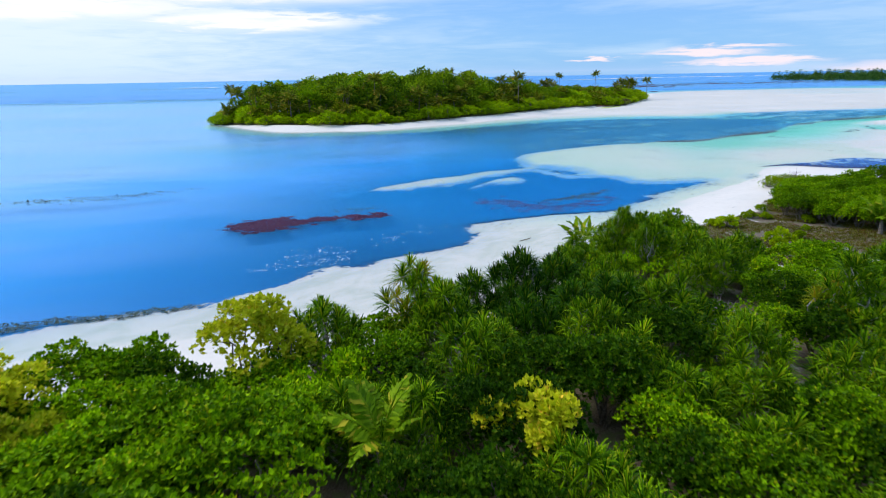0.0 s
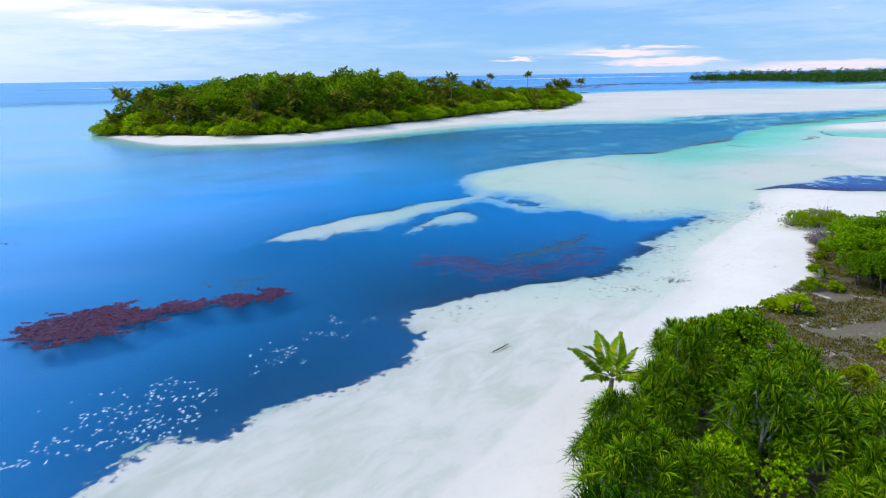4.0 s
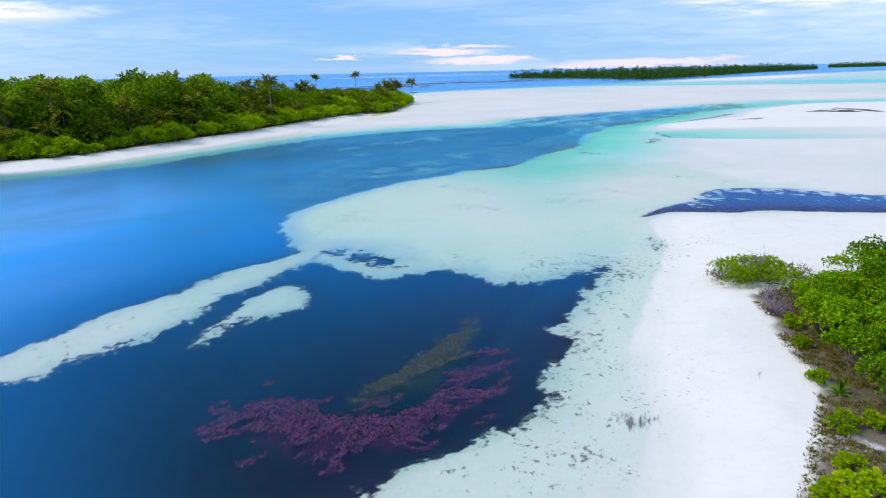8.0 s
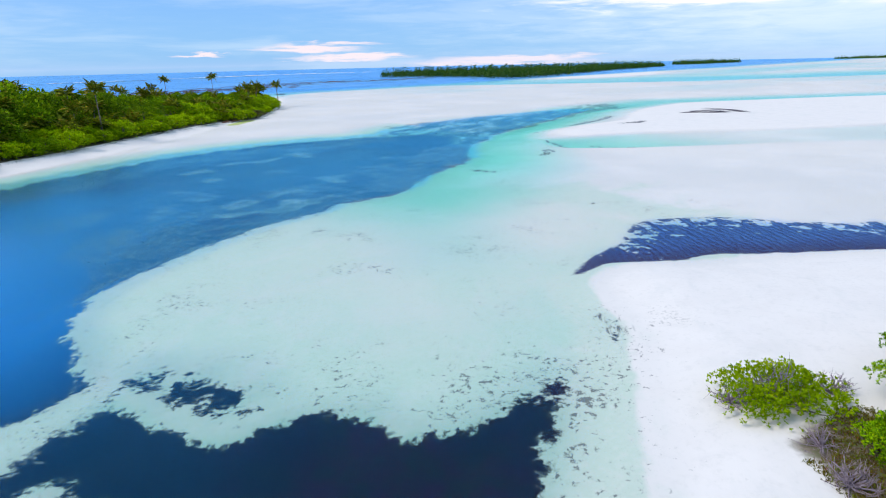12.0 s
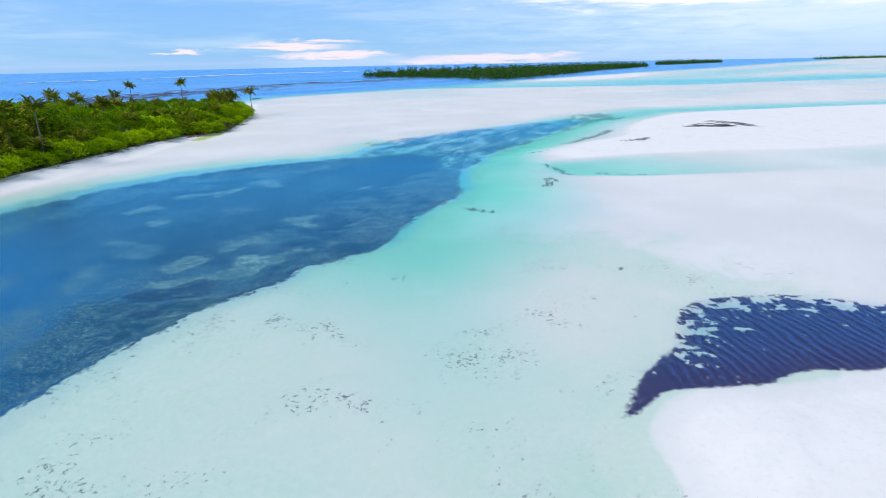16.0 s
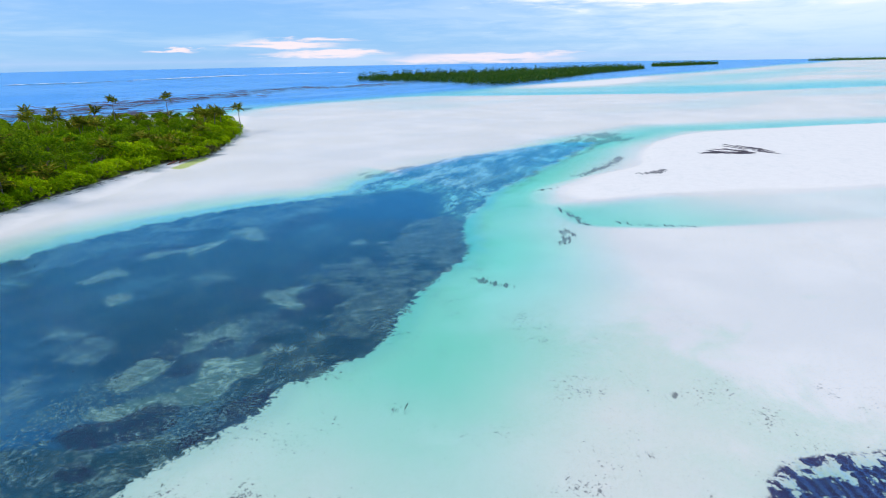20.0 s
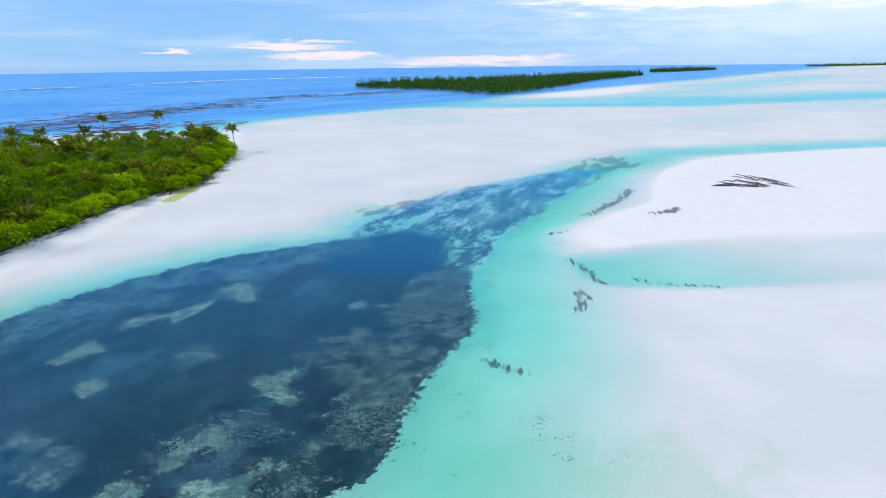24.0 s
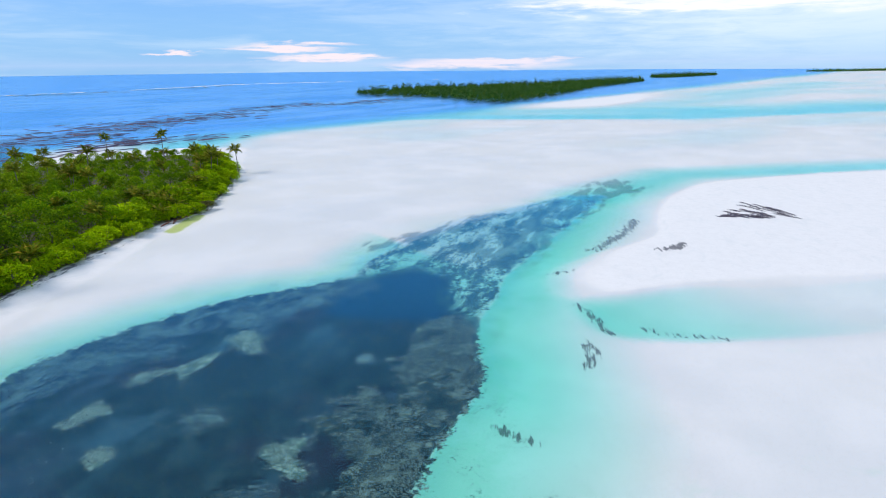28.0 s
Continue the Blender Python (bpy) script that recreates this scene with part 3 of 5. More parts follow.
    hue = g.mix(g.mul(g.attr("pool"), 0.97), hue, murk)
    # seagrass meadow of the northern channel: dark grass, purple weed, pale rubble beds in it
    salt = g.step(g.add(g.noise(p, 1.9, 5, 0.8), g.mul(c(g.noise(p, 0.55, 5, 0.7)), 0.9)), 0.45, 0.62)
    pepper = g.step(g.add(g.noise(p, 2.6, 4, 0.8), g.mul(c(g.noise(p, 0.4, 6, 0.72)), 1.0)), 0.48, 0.66)
    meadow = g.mix(g.step(g.add(g.noise(p, 0.2, 8, 0.72), g.mul(c(grit), 0.6)), 0.38, 0.66), (0.003, 0.006, 0.011), (0.009, 0.026, 0.034))
    meadow = g.mix(g.mul(g.step(big, 0.48, 0.64), 0.75), meadow, (0.016, 0.006, 0.020))
    meadow = g.mix(g.mul(pepper, g.step(g.noise(p, 0.3, 6, 0.7), 0.44, 0.62), 0.45), meadow, (0.055, 0.105, 0.115))
    meadow = g.mix(g.mul(g.step(g.add(g.noise(g.stretch(p, 0.5, 1, 1, 0.55), 0.11, 7, 0.7, 0.6), g.mul(c(grit), 0.35)), 0.55, 0.66), pepper, 0.6), meadow, (0.075, 0.150, 0.150))
    patches = g.step(g.add(g.noise(g.stretch(p, 1, 1.7, 1, 0.6), 0.13, 8, 0.68, 0.5), g.mul(c(grit), 0.7)), 0.47, 0.58)
    hue = g.mix(g.attr("patchy"), hue, meadow)
    haze = g.step(g.add(g.noise(g.stretch(p, 0.45, 1, 1, 0.5), 0.075, 8, 0.68, 0.4), g.mul(c(grit), 0.25)), 0.47, 0.66)
    hue = g.mix(g.mul(haze, g.step(xy[1], 88.0, 125.0), 0.5), hue, (0.050, 0.150, 0.205))
    north = g.attr("north")
    hue = g.mix(g.mul(g.step(g.add(g.attr("band"), g.mul(rag, 1.6)), -1.8, 1.8), 0.95, north), hue, g.mix(g.mul(patches, g.step(pepper, 0.0, 1.0, 0.55, 1.0)), (0.008, 0.024, 0.055), (0.115, 0.235, 0.240)))
    wide = g.add(rag, g.mul(c(g.noise(p, 0.2, 5, 0.65)), 5.0))
    thin = g.step(g.add(g.attr("sparse"), g.mul(wide, 0.9)), -0.8, 0.8)
    hue = g.mix(g.mul(thin, north, 0.9), hue, g.mix(g.mul(pepper, g.step(g.noise(p, 0.28, 6, 0.7), 0.34, 0.62, 0.12, 1.0)), (0.006, 0.016, 0.017), (0.185, 0.29, 0.245)))
    dim = g.mul(g.step(g.add(g.attr("dim"), g.mul(rag, 1.1)), -0.9, 0.7), g.step(salt, 0.0, 1.0, 0.15, 0.75))
    hue = g.mix(g.mul(dim, north), hue, (0.15, 0.27, 0.26))
    pale = g.step(g.add(g.attr("pale"), g.mul(rag, 0.75)), -0.35, 0.35)
    hue = g.mix(g.mul(pale, 0.92, north), hue, g.mix(salt, (0.065, 0.135, 0.115), (0.27, 0.43, 0.35)))
    hue = g.mix(g.mul(g.step(g.add(g.attr("gloom"), g.mul(rag, 0.4)), -0.4, 0.3), 0.95), hue, g.mix(g.step(small, 0.4, 0.65), (0.005, 0.004, 0.018), (0.020, 0.009, 0.034)))
    hue = g.mix(g.mul(g.attr("fade"), 0.75), hue, (0.028, 0.115, 0.155))
    hue = g.mix(g.step(g.add(g.attr("pocket"), g.mul(rag, 0.8)), -1.5, 2.5), hue, (0.0005, 0.030, 0.085))
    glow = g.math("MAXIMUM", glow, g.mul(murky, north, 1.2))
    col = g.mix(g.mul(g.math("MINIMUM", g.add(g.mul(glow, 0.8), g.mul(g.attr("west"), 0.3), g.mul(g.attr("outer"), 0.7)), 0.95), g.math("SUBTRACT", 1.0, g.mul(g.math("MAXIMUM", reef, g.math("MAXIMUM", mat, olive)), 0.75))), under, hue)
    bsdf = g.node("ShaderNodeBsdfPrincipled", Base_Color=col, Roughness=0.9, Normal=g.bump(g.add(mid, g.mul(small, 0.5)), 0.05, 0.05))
    bsdf.inputs["Specular IOR Level"].default_value = 0.15
    finish(g, bsdf.outputs[0])
    return m


def water_material():
    m, g = material("clear_sea_water")
    p = g.node("ShaderNodeNewGeometry").outputs["Position"]
    h = g.add(g.noise(g.stretch(p, 1, 2.2, 1, 0.5), 0.9, 4, 0.6, 0.4), g.mul(g.noise(p, 0.16, 3), 2.0))
    wave = g.t.nodes.new("ShaderNodeTexWave")
    g.put(wave.inputs["Vector"], g.stretch(p, 1, 1, 1, 0.9))
    for k, v in (("Scale", 0.55), ("Distortion", 5.0), ("Detail", 3.0), ("Detail Scale", 0.8)):
        g.put(wave.inputs[k], v)
    h = g.add(h, g.mul(wave.outputs[1], 0.25))
    calm = g.step(g.noise(g.stretch(p, 0.5, 1.4, 1, -0.15), 0.02, 5), 0.35, 0.65, 0.25, 1.0)
    # wind ripples on the dark pool
    wind = g.t.nodes.new("ShaderNodeTexWave")
    g.put(wind.inputs["Vector"], g.stretch(p, 1, 1, 1, -0.55))
    for k, v in (("Scale", 0.40), ("Distortion", 9.0), ("Detail", 4.0), ("Detail Scale", 0.55)):
        g.put(wind.inputs[k], v)
    h = g.add(g.mul(h, calm), g.mul(wind.outputs[1], g.attr("pool"), 2.2))
    nrm = g.bump(h, 0.14, 0.12)
    f = g.node("ShaderNodeFresnel", IOR=1.33, Normal=nrm).outputs[0]
    # ruffled water mirrors less at low angles than the calm slicks
    xy = g.node("ShaderNodeSeparateXYZ", Vector=p).outputs
    # paler sheen to the west, a sky reflection put in by position
    west_sheen = g.step(g.add(g.mul(xy[0], -1.0), g.mul(xy[1], 0.22), g.mul(calm, 30.0)), 28.0, 112.0)
    west_sheen = g.mul(west_sheen, g.step(xy[1], 500.0, 380.0))
    open_water = g.attr("open")
    f = g.math("MINIMUM", g.mul(f, g.add(g.mul(open_water, g.step(xy[1], 88.0, 112.0), 0.35), g.mul(west_sheen, 0.6), 1.0)), g.add(g.mul(calm, -0.16), g.step(open_water, 0.0, 1.0, 0.24, 0.55), g.mul(west_sheen, 0.30)))
    slick = g.step(g.noise(g.stretch(p, 0.16, 1, 1, 0.12), 0.11, 7, 0.68), 0.40, 0.64, 0.72, 1.35)
    f = g.mul(f, g.math("ADD", g.mul(west_sheen, g.add(slick, -1.0)), 1.0), g.step(g.attr("depth"), 0.0, 0.25, 0.25, 1.0))
    # glints painted on the pool's ripple crests as extra mirror strength
    f = g.add(f, g.mul(g.step(wind.outputs[1], 0.45, 0.95), g.attr("pool"), 0.13))
    outer = g.step(g.add(xy[1], g.mul(xy[0], -0.12)), 430.0, 520.0)
    # mirrored sky is tinted by zone, blue put into the gloss colour
    tint = g.mix(west_sheen, g.mix(outer, g.mix(g.step(xy[1], 95.0, 130.0), (0.08, 0.60, 1.0), (0.20, 0.76, 1.0)), (0.40, 0.76, 1.0)), (0.72, 0.96, 1.0))
    # sheltered cove: blue and a low-angle boost put into its reflection
    tint = g.mix(g.attr("cove"), tint, (0.05, 0.55, 1.0))
    tint = g.mix(g.attr("pool"), tint, (0.26, 0.55, 1.0))
    f = g.math("MINIMUM", g.mul(f, g.math("ADD", 1.0, g.mul(g.attr("cove"), g.add(g.mul(f, 9.0), -0.62)))), 0.6)
    gloss = g.node("ShaderNodeBsdfGlossy", Color=g.mix(open_water, (0.97, 0.95, 0.93), tint), Roughness=0.27, Normal=nrm).outputs[0]
    clear = g.node("ShaderNodeBsdfTransparent", Color=(1, 1, 1)).outputs[0]
    mx = g.node("ShaderNodeMixShader")
    g.put(mx.inputs[0], f)
    g.put(mx.inputs[1], clear)
    g.put(mx.inputs[2], gloss)
    finish(g, mx.outputs[0])
    return m


def leaf_material(name, a, b, c, gloss=0.55, glow=0.22):
    """Leaves between the colours a and b, some as c."""
    m, g = material(name)
    geo = g.node("ShaderNodeNewGeometry")
    r = geo.outputs["Random Per Island"]
    o = g.node("ShaderNodeObjectInfo").outputs["Random"]
    col = g.mix(g.math("POWER", r, 1.5), a, b)
    col = g.mix(g.step(g.math("FRACT", g.mul(r, 7.31)), 0.93, 0.99), col, c)
    col = g.mix(1.0, col, g.mix(o, (0.50, 0.58, 0.5), (1.32, 1.22, 1.1)), "MULTIPLY")
    spots = g.noise(geo.outputs["Position"], 0.5, 3)
    col = g.mix(1.0, col, g.mix(g.step(spots, 0.3, 0.7), (0.8, 0.85, 0.8), (1.15, 1.1, 1.0)), "MULTIPLY")
    bsdf = g.node("ShaderNodeBsdfPrincipled", Base_Color=col, Roughness=gloss)
    bsdf.inputs["Specular IOR Level"].default_value = 0.04
    tr = g.node("ShaderNodeBsdfTranslucent", Color=g.mix(1.0, col, (1.3, 1.4, 0.6), "MULTIPLY"))
    mx = g.node("ShaderNodeMixShader")
    g.put(mx.inputs[0], glow)
    g.put(mx.inputs[1], bsdf.outputs[0])
    g.put(mx.inputs[2], tr.outputs[0])
    finish(g, mx.outputs[0])
    return m


def bark_material(name, a, b):
    m, g = material(name)
    p = g.node("ShaderNodeNewGeometry").outputs["Position"]
    n = g.noise(g.stretch(p, 1, 1, 4), 3, 5)
    bsdf = g.node("ShaderNodeBsdfPrincipled", Base_Color=g.mix(g.step(n, 0.3, 0.7), a, b), Roughness=0.9, Normal=g.bump(n, 0.5, 0.03))
    finish(g, bsdf.outputs[0])
    return m


def foam_material():
    m, g = material("sea_foam")
    p = g.node("ShaderNodeNewGeometry").outputs["Position"]
    bsdf = g.node("ShaderNodeBsdfPrincipled", Base_Color=g.mix(g.noise(p, 0.3), (0.75, 0.78, 0.8), (0.86, 0.88, 0.9)), Roughness=0.8)
    finish(g, bsdf.outputs[0])
    return m


SAND, WATER, FOAM = sand_material(), water_material(), foam_material()
LEAF_SHRUB = leaf_material("glossy_shrub_leaf", (0.060, 0.165, 0.001), (0.350, 0.580, 0.002), (0.46, 0.48, 0.01), glow=0.15)
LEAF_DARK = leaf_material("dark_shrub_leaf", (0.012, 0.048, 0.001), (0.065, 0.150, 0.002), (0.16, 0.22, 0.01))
LEAF_YELLOW = leaf_material("yellow_shrub_leaf", (0.38, 0.44, 0.01), (0.62, 0.60, 0.03), (0.70, 0.50, 0.05))
LEAF_SCREW = leaf_material("screwpine_leaf", (0.016, 0.080, 0.001), (0.270, 0.470, 0.003), (0.42, 0.42, 0.02), glow=0.14)
# screwpine leaf in deeper green, with the thicket's shade put into the colour
LEAF_SHADED_DEEP = leaf_material("deep_green_screwpine_leaf", (0.005, 0.036, 0.001), (0.075, 0.200, 0.002), (0.20, 0.26, 0.01), glow=0.11)
LEAF_GOLD = leaf_material("golden_screwpine_leaf", (0.16, 0.20, 0.004), (0.44, 0.38, 0.02), (0.50, 0.26, 0.03))
LEAF_TREE = leaf_material("woodland_leaf", (0.080, 0.185, 0.003), (0.310, 0.450, 0.006), (0.40, 0.38, 0.01), glow=0.3)
LEAF_WOOD = leaf_material("dark_woodland_leaf", (0.060, 0.130, 0.005), (0.300, 0.430, 0.010), (0.28, 0.26, 0.02), glow=0.3)
LEAF_BEACH = leaf_material("beach_shrub_leaf", (0.200, 0.330, 0.002), (0.430, 0.540, 0.004), (0.46, 0.48, 0.01), glow=0.28)
LEAF_PALM = leaf_material("palm_leaf", (0.085, 0.125, 0.010), (0.280, 0.300, 0.018), (0.46, 0.28, 0.05), glow=0.3)
LEAF_YOUNG = leaf_material("young_palm_leaf", (0.11, 0.22, 0.004), (0.26, 0.40, 0.01), (0.42, 0.38, 0.03))
LEAF_FAR = leaf_material("far_woodland_leaf", (0.026, 0.085, 0.018), (0.085, 0.170, 0.028), (0.15, 0.19, 0.03))
BARK = bark_material("grey_brown_bark", (0.09, 0.07, 0.05), (0.22, 0.18, 0.14))
BARK_PALE = bark_material("weathered_dead_wood", (0.30, 0.26, 0.25), (0.52, 0.47, 0.46))
LOGWOOD = bark_material("red_brown_log", (0.16, 0.05, 0.03), (0.30, 0.11, 0.07))
BARK_PALM = bark_material("palm_trunk_bark", (0.13, 0.10, 0.08), (0.27, 0.22, 0.18))


# ---- ground and sea ----
def grid_mesh(name, xs, ys, z, mats):
    nx, ny = len(xs), len(ys)
    gx, gy = np.meshgrid(xs, ys, indexing="ij")
    co = np.stack([gx, gy, z], -1).reshape(-1, 3)
    i = np.arange(nx * ny).reshape(nx, ny)
    f = np.stack([i[:-1, :-1], i[1:, :-1], i[1:, 1:], i[:-1, 1:]], -1).reshape(-1, 4)
    me = bpy.data.meshes.new(name)
    me.from_pydata(co.tolist(), [], f.tolist())
    me.polygons.foreach_set("use_smooth", [True] * len(f))
    me.materials.append(mats)
    return me


xs = np.array(grow(-60, -4800, 4)[::-1][:-1] + list(axis([(-60, -30, 1.5), (-30, 100, 0.9), (100, 210, 1.8), (210, 300, 3.5)])) + grow(300, 4800, 5)[1:])
ys = np.array(grow(-20, -4800, 5)[::-1][:-1] + list(axis([(-20, 20, 2.5), (20, 140, 0.9), (140, 240, 1.8), (240, 440, 4)])) + grow(440, 4800, 6)[1:])
gx, gy = np.meshgrid(xs, ys, indexing="ij")
height, zones = terrain(gx, gy)
me = grid_mesh("ground", xs, ys, height, SAND)
for key, val in zones.items():
    me.attributes.new(key, "FLOAT", "POINT").data.foreach_set("value", np.ascontiguousarray(val, dtype=np.float32).ravel())
ground = tagged(new("ground", me), "white coral sand flats, beaches and weedy seabed in one sheet", "ground", kind="structure")
me = grid_mesh("water", xs[::2], ys[::2], 0 * height[::2, ::2], WATER)
me.attributes.new("depth", "FLOAT", "POINT").data.foreach_set("value", np.ascontiguousarray(np.clip(-height[::2, ::2], 0, 2), dtype=np.float32).ravel())
me.attributes.new("pool", "FLOAT", "POINT").data.foreach_set("value", np.ascontiguousarray(ease(zones["lagoon"][::2, ::2], -0.5, 2), dtype=np.float32).ravel())
me.attributes.new("cove", "FLOAT", "POINT").data.foreach_set("value", np.ascontiguousarray((zones["pool"] * ease(zones["deep"], -0.6, 1.2))[::2, ::2], dtype=np.float32).ravel())
me.attributes.new("open", "FLOAT", "POINT").data.foreach_set("value", np.ascontiguousarray(np.maximum(ease(zones["deep"], -3.2, -1.0), np.maximum(ease(zones["lagoon"], -0.5, 1), ease(zones["outer"], 0, 0.5)))[::2, ::2], dtype=np.float32).ravel())
water = tagged(new("water", me), "clear calm turquoise and blue lagoon water with faint ripples", "water", kind="structure")


def ground_z(x, y):
    i = min(max(int(np.searchsorted(xs, x)), 1), len(xs) - 1)
    j = min(max(int(np.searchsorted(ys, y)), 1), len(ys) - 1)
    u, v = (x - xs[i - 1]) / (xs[i] - xs[i - 1]), (y - ys[j - 1]) / (ys[j] - ys[j - 1])
    h = height
    return float((h[i - 1, j - 1] * (1 - u) + h[i, j - 1] * u) * (1 - v) + (h[i - 1, j] * (1 - u) + h[i, j] * u) * v)


# ---- plants ----
rng = np.random.default_rng(5)


class Soup:
    """Vertices and faces gathered into one mesh."""

    def __init__(self):
        self.v, self.f, self.n = [], [], 0

    def put(self, verts, faces):
        verts = np.asarray(verts, float).reshape(-1, 3)
        self.v.append(verts)
        self.f += [tuple(int(k) + self.n for k in fc) for fc in faces]
        self.n += len(verts)

    def leaves(self, base, way, length, width, cup=0.12, long=False):
        """Many leaves at once: base and way are rows; long ones bend down in three steps."""
        base, way = np.asarray(base, float), np.asarray(way, float)
        way = way / np.linalg.norm(way, axis=1)[:, None]
        length, width = np.broadcast_to(length, len(base))[:, None], np.broadcast_to(width, len(base))[:, None]
        side = np.cross(way, (0, 0, 1.0) + rng.normal(0, 0.25, way.shape))
        side /= np.linalg.norm(side, axis=1)[:, None] + 1e-9
        up = np.cross(side, way)
        k = len(base)
        if long:
            drop = np.array((0, 0, -1.0))
            p1 = base + way * length * 0.35
            p2 = base + way * length * 0.7 + drop * length * 0.09
            p3 = base + way * length * 0.96 + drop * length * 0.30
            s = side * width / 2
            co = np.stack([base - s * 0.8, base + s * 0.8, p1 + s, p1 - s, p2 + s * 0.8, p2 - s * 0.8, p3], 1)
            fs = ((0, 1, 2, 3), (3, 2, 4, 5), (5, 4, 6))
        else:
            m = base + way * length * 0.58 - up * length * cup
            s = side * width / 2
            co = np.stack([base, m + s, base + way * length, m - s], 1)
            fs = ((0, 1, 3), (1, 2, 3))
        j = co.shape[1]
        off = self.n + np.arange(k)[:, None] * j
        self.v.append(co.reshape(-1, 3))
        for fc in fs:
            self.f += (off + np.array(fc)).tolist()
        self.n += k * j

    def hub(self, at):
        """A shared vertex in which limbs meet."""
        self.put([at], [])
        return self.n - 1

    def tube(self, pts, radii, sides=6, hub=None):
        pts = np.asarray(pts, float)
        if hub is not None:
            self.f += [(hub, self.n + (j + 1) % sides, self.n + j) for j in range(sides)]
        rings = []
        for i, (p, r) in enumerate(zip(pts, radii)):
            d = pts[min(i + 1, len(pts) - 1)] - pts[max(i - 1, 0)]
            d /= np.linalg.norm(d) + 1e-9
            a = np.cross(d, (0.3, 0.9, 0.2))
            a /= np.linalg.norm(a) + 1e-9
            b = np.cross(d, a)
            th = np.arange(sides) * 2 * math.pi / sides
            rings.append(p + r * (np.cos(th)[:, None] * a + np.sin(th)[:, None] * b))
        fs = [(i * sides + j, i * sides + (j + 1) % sides, (i + 1) * sides + (j + 1) % sides, (i + 1) * sides + j) for i in range(len(pts) - 1) for j in range(sides)]
        fs.append(tuple(range((len(pts) - 1) * sides, len(pts) * sides)))
        self.put(np.concatenate(rings), fs)

    def mesh(self, name, mat):
        me = bpy.data.meshes.new(name)
        me.from_pydata(np.concatenate(self.v).tolist(), [], self.f)
        me.materials.append(mat)
        return me


def ball(n):
    d = rng.normal(size=(n, 3))
    return d / np.linalg.norm(d, axis=1)[:, None]


def thing(name, label, category, group=""):
    return tagged(new(name), label, category, group)


def part(name, me, parent, m=None, label=""):
    ob = new(name, me)
    ob.parent = parent
    if m is not None:
        ob.matrix_basis = m
    return tagged(ob, label)


def boughs(s, tips, trunk_r, wander=0.25):
    """Crooked limbs from the foot to each tip."""
    hub = s.hub((0, 0, -0.4))
    for tip in tips:
        tip = np.asarray(tip, float)
        foot = np.array((*rng.normal(0, trunk_r, 2), -0.3))
        pts = [foot]
        for k in (0.3, 0.6, 0.85, 1.0):
            pts.append(foot + (tip - foot) * k + rng.normal(0, wander * np.linalg.norm(tip) * 0.2, 3) * (k < 1) + np.array((0, 0, 0.25 * np.linalg.norm(tip[:2]) * k * (1 - k))))
        s.tube(pts, np.linspace(trunk_r, trunk_r * 0.25, 5), 5, hub)
    return hub


def shrub_crown(radius, tall, lobes, rosettes, leaf, per=7, flat=0.7):
    """A lumpy dome of leaf rosettes; gives the leaves and the lobes' middles."""
    s, mids = Soup(), []
    for k in range(lobes):
        a, r = rng.uniform(0, 2 * math.pi), radius * math.sqrt(rng.uniform(0, 1)) * 0.8
        h = tall * (1 - 0.55 * (r / radius) ** 2) * rng.uniform(0.78, 1.05)
        lr = radius * rng.uniform(0.28, 0.42)
        c = np.array((r * math.cos(a), r * math.sin(a), max(h - lr * flat, lr * 0.4)))
        mids.append(c)
        d = ball(rosettes)
        d[:, 2] = np.where(d[:, 2] < -0.35, -d[:, 2], d[:, 2])
        p = c + d * np.array((lr, lr, lr * flat)) * rng.uniform(0.72, 1.08, (rosettes, 1))
        ax = d + np.array((0, 0, 0.5))
        b = np.repeat(p, per, 0)
        w = np.repeat(ax, per, 0) * 0.55 + ball(rosettes * per) * 0.95
        s.leaves(b, w, rng.uniform(0.75, 1.2, len(b)) * leaf, leaf * 0.58)
    return s, mids


def make_shrub(name, label, radius, tall, lobes, rosettes, leaf, mat, group="", per=7):
    ob = thing(name, label, "shrub", group)
    s, mids = shrub_crown(radius, tall, lobes, rosettes, leaf, per)
    part("crown", s.mesh("crown", mat), ob)
    b = Soup()
    boughs(b, mids[:9], 0.07)
    part("stem", b.mesh("stem", BARK), ob, label="grey-brown crooked stem")
    return ob


def make_screwpine(name, label, tall, spread, heads, group="", gold=0, blades=None):
    """Forked trunk on prop roots, with a head of long drooping strap leaves on each tip."""
    ob = thing(name, label, "screwpine", group)
    b = Soup()
    tips = []
    for k in range(heads):
        a, r = 2.4 * k + rng.uniform(-0.4, 0.4), spread * math.sqrt((k + 0.3) / heads)
        tips.append((r * math.cos(a), r * math.sin(a), tall * (1 - 0.5 * (r / spread) ** 2) * rng.uniform(0.8, 1.0) - 0.3))
    hub = boughs(b, tips, 0.09, 0.35)
    for k in range(6):
        a = k * 1.05 + rng.uniform(0, 0.5)
        b.tube([(0.05 * math.cos(a), 0.05 * math.sin(a), 0.9), (0.35 * math.cos(a), 0.35 * math.sin(a), 0.4), (0.55 * math.cos(a), 0.55 * math.sin(a), -0.3)][::-1], (0.03, 0.03, 0.03), 5, hub)
    part("trunk", b.mesh("trunk", BARK_PALE), ob, label="pale forked trunk with prop roots")
    for k, tip in enumerate(tips):
        part("leaf_head", GOLD_HEAD if gold and k % gold == 0 else (blades or HEADS)[k % 3], ob, pose(*tip, rng.uniform(-18, 18), rng.uniform(-18, 18), rng.uniform(0, 360)) @ Matrix.Scale(rng.uniform(0.8, 1.15), 4))
    return ob


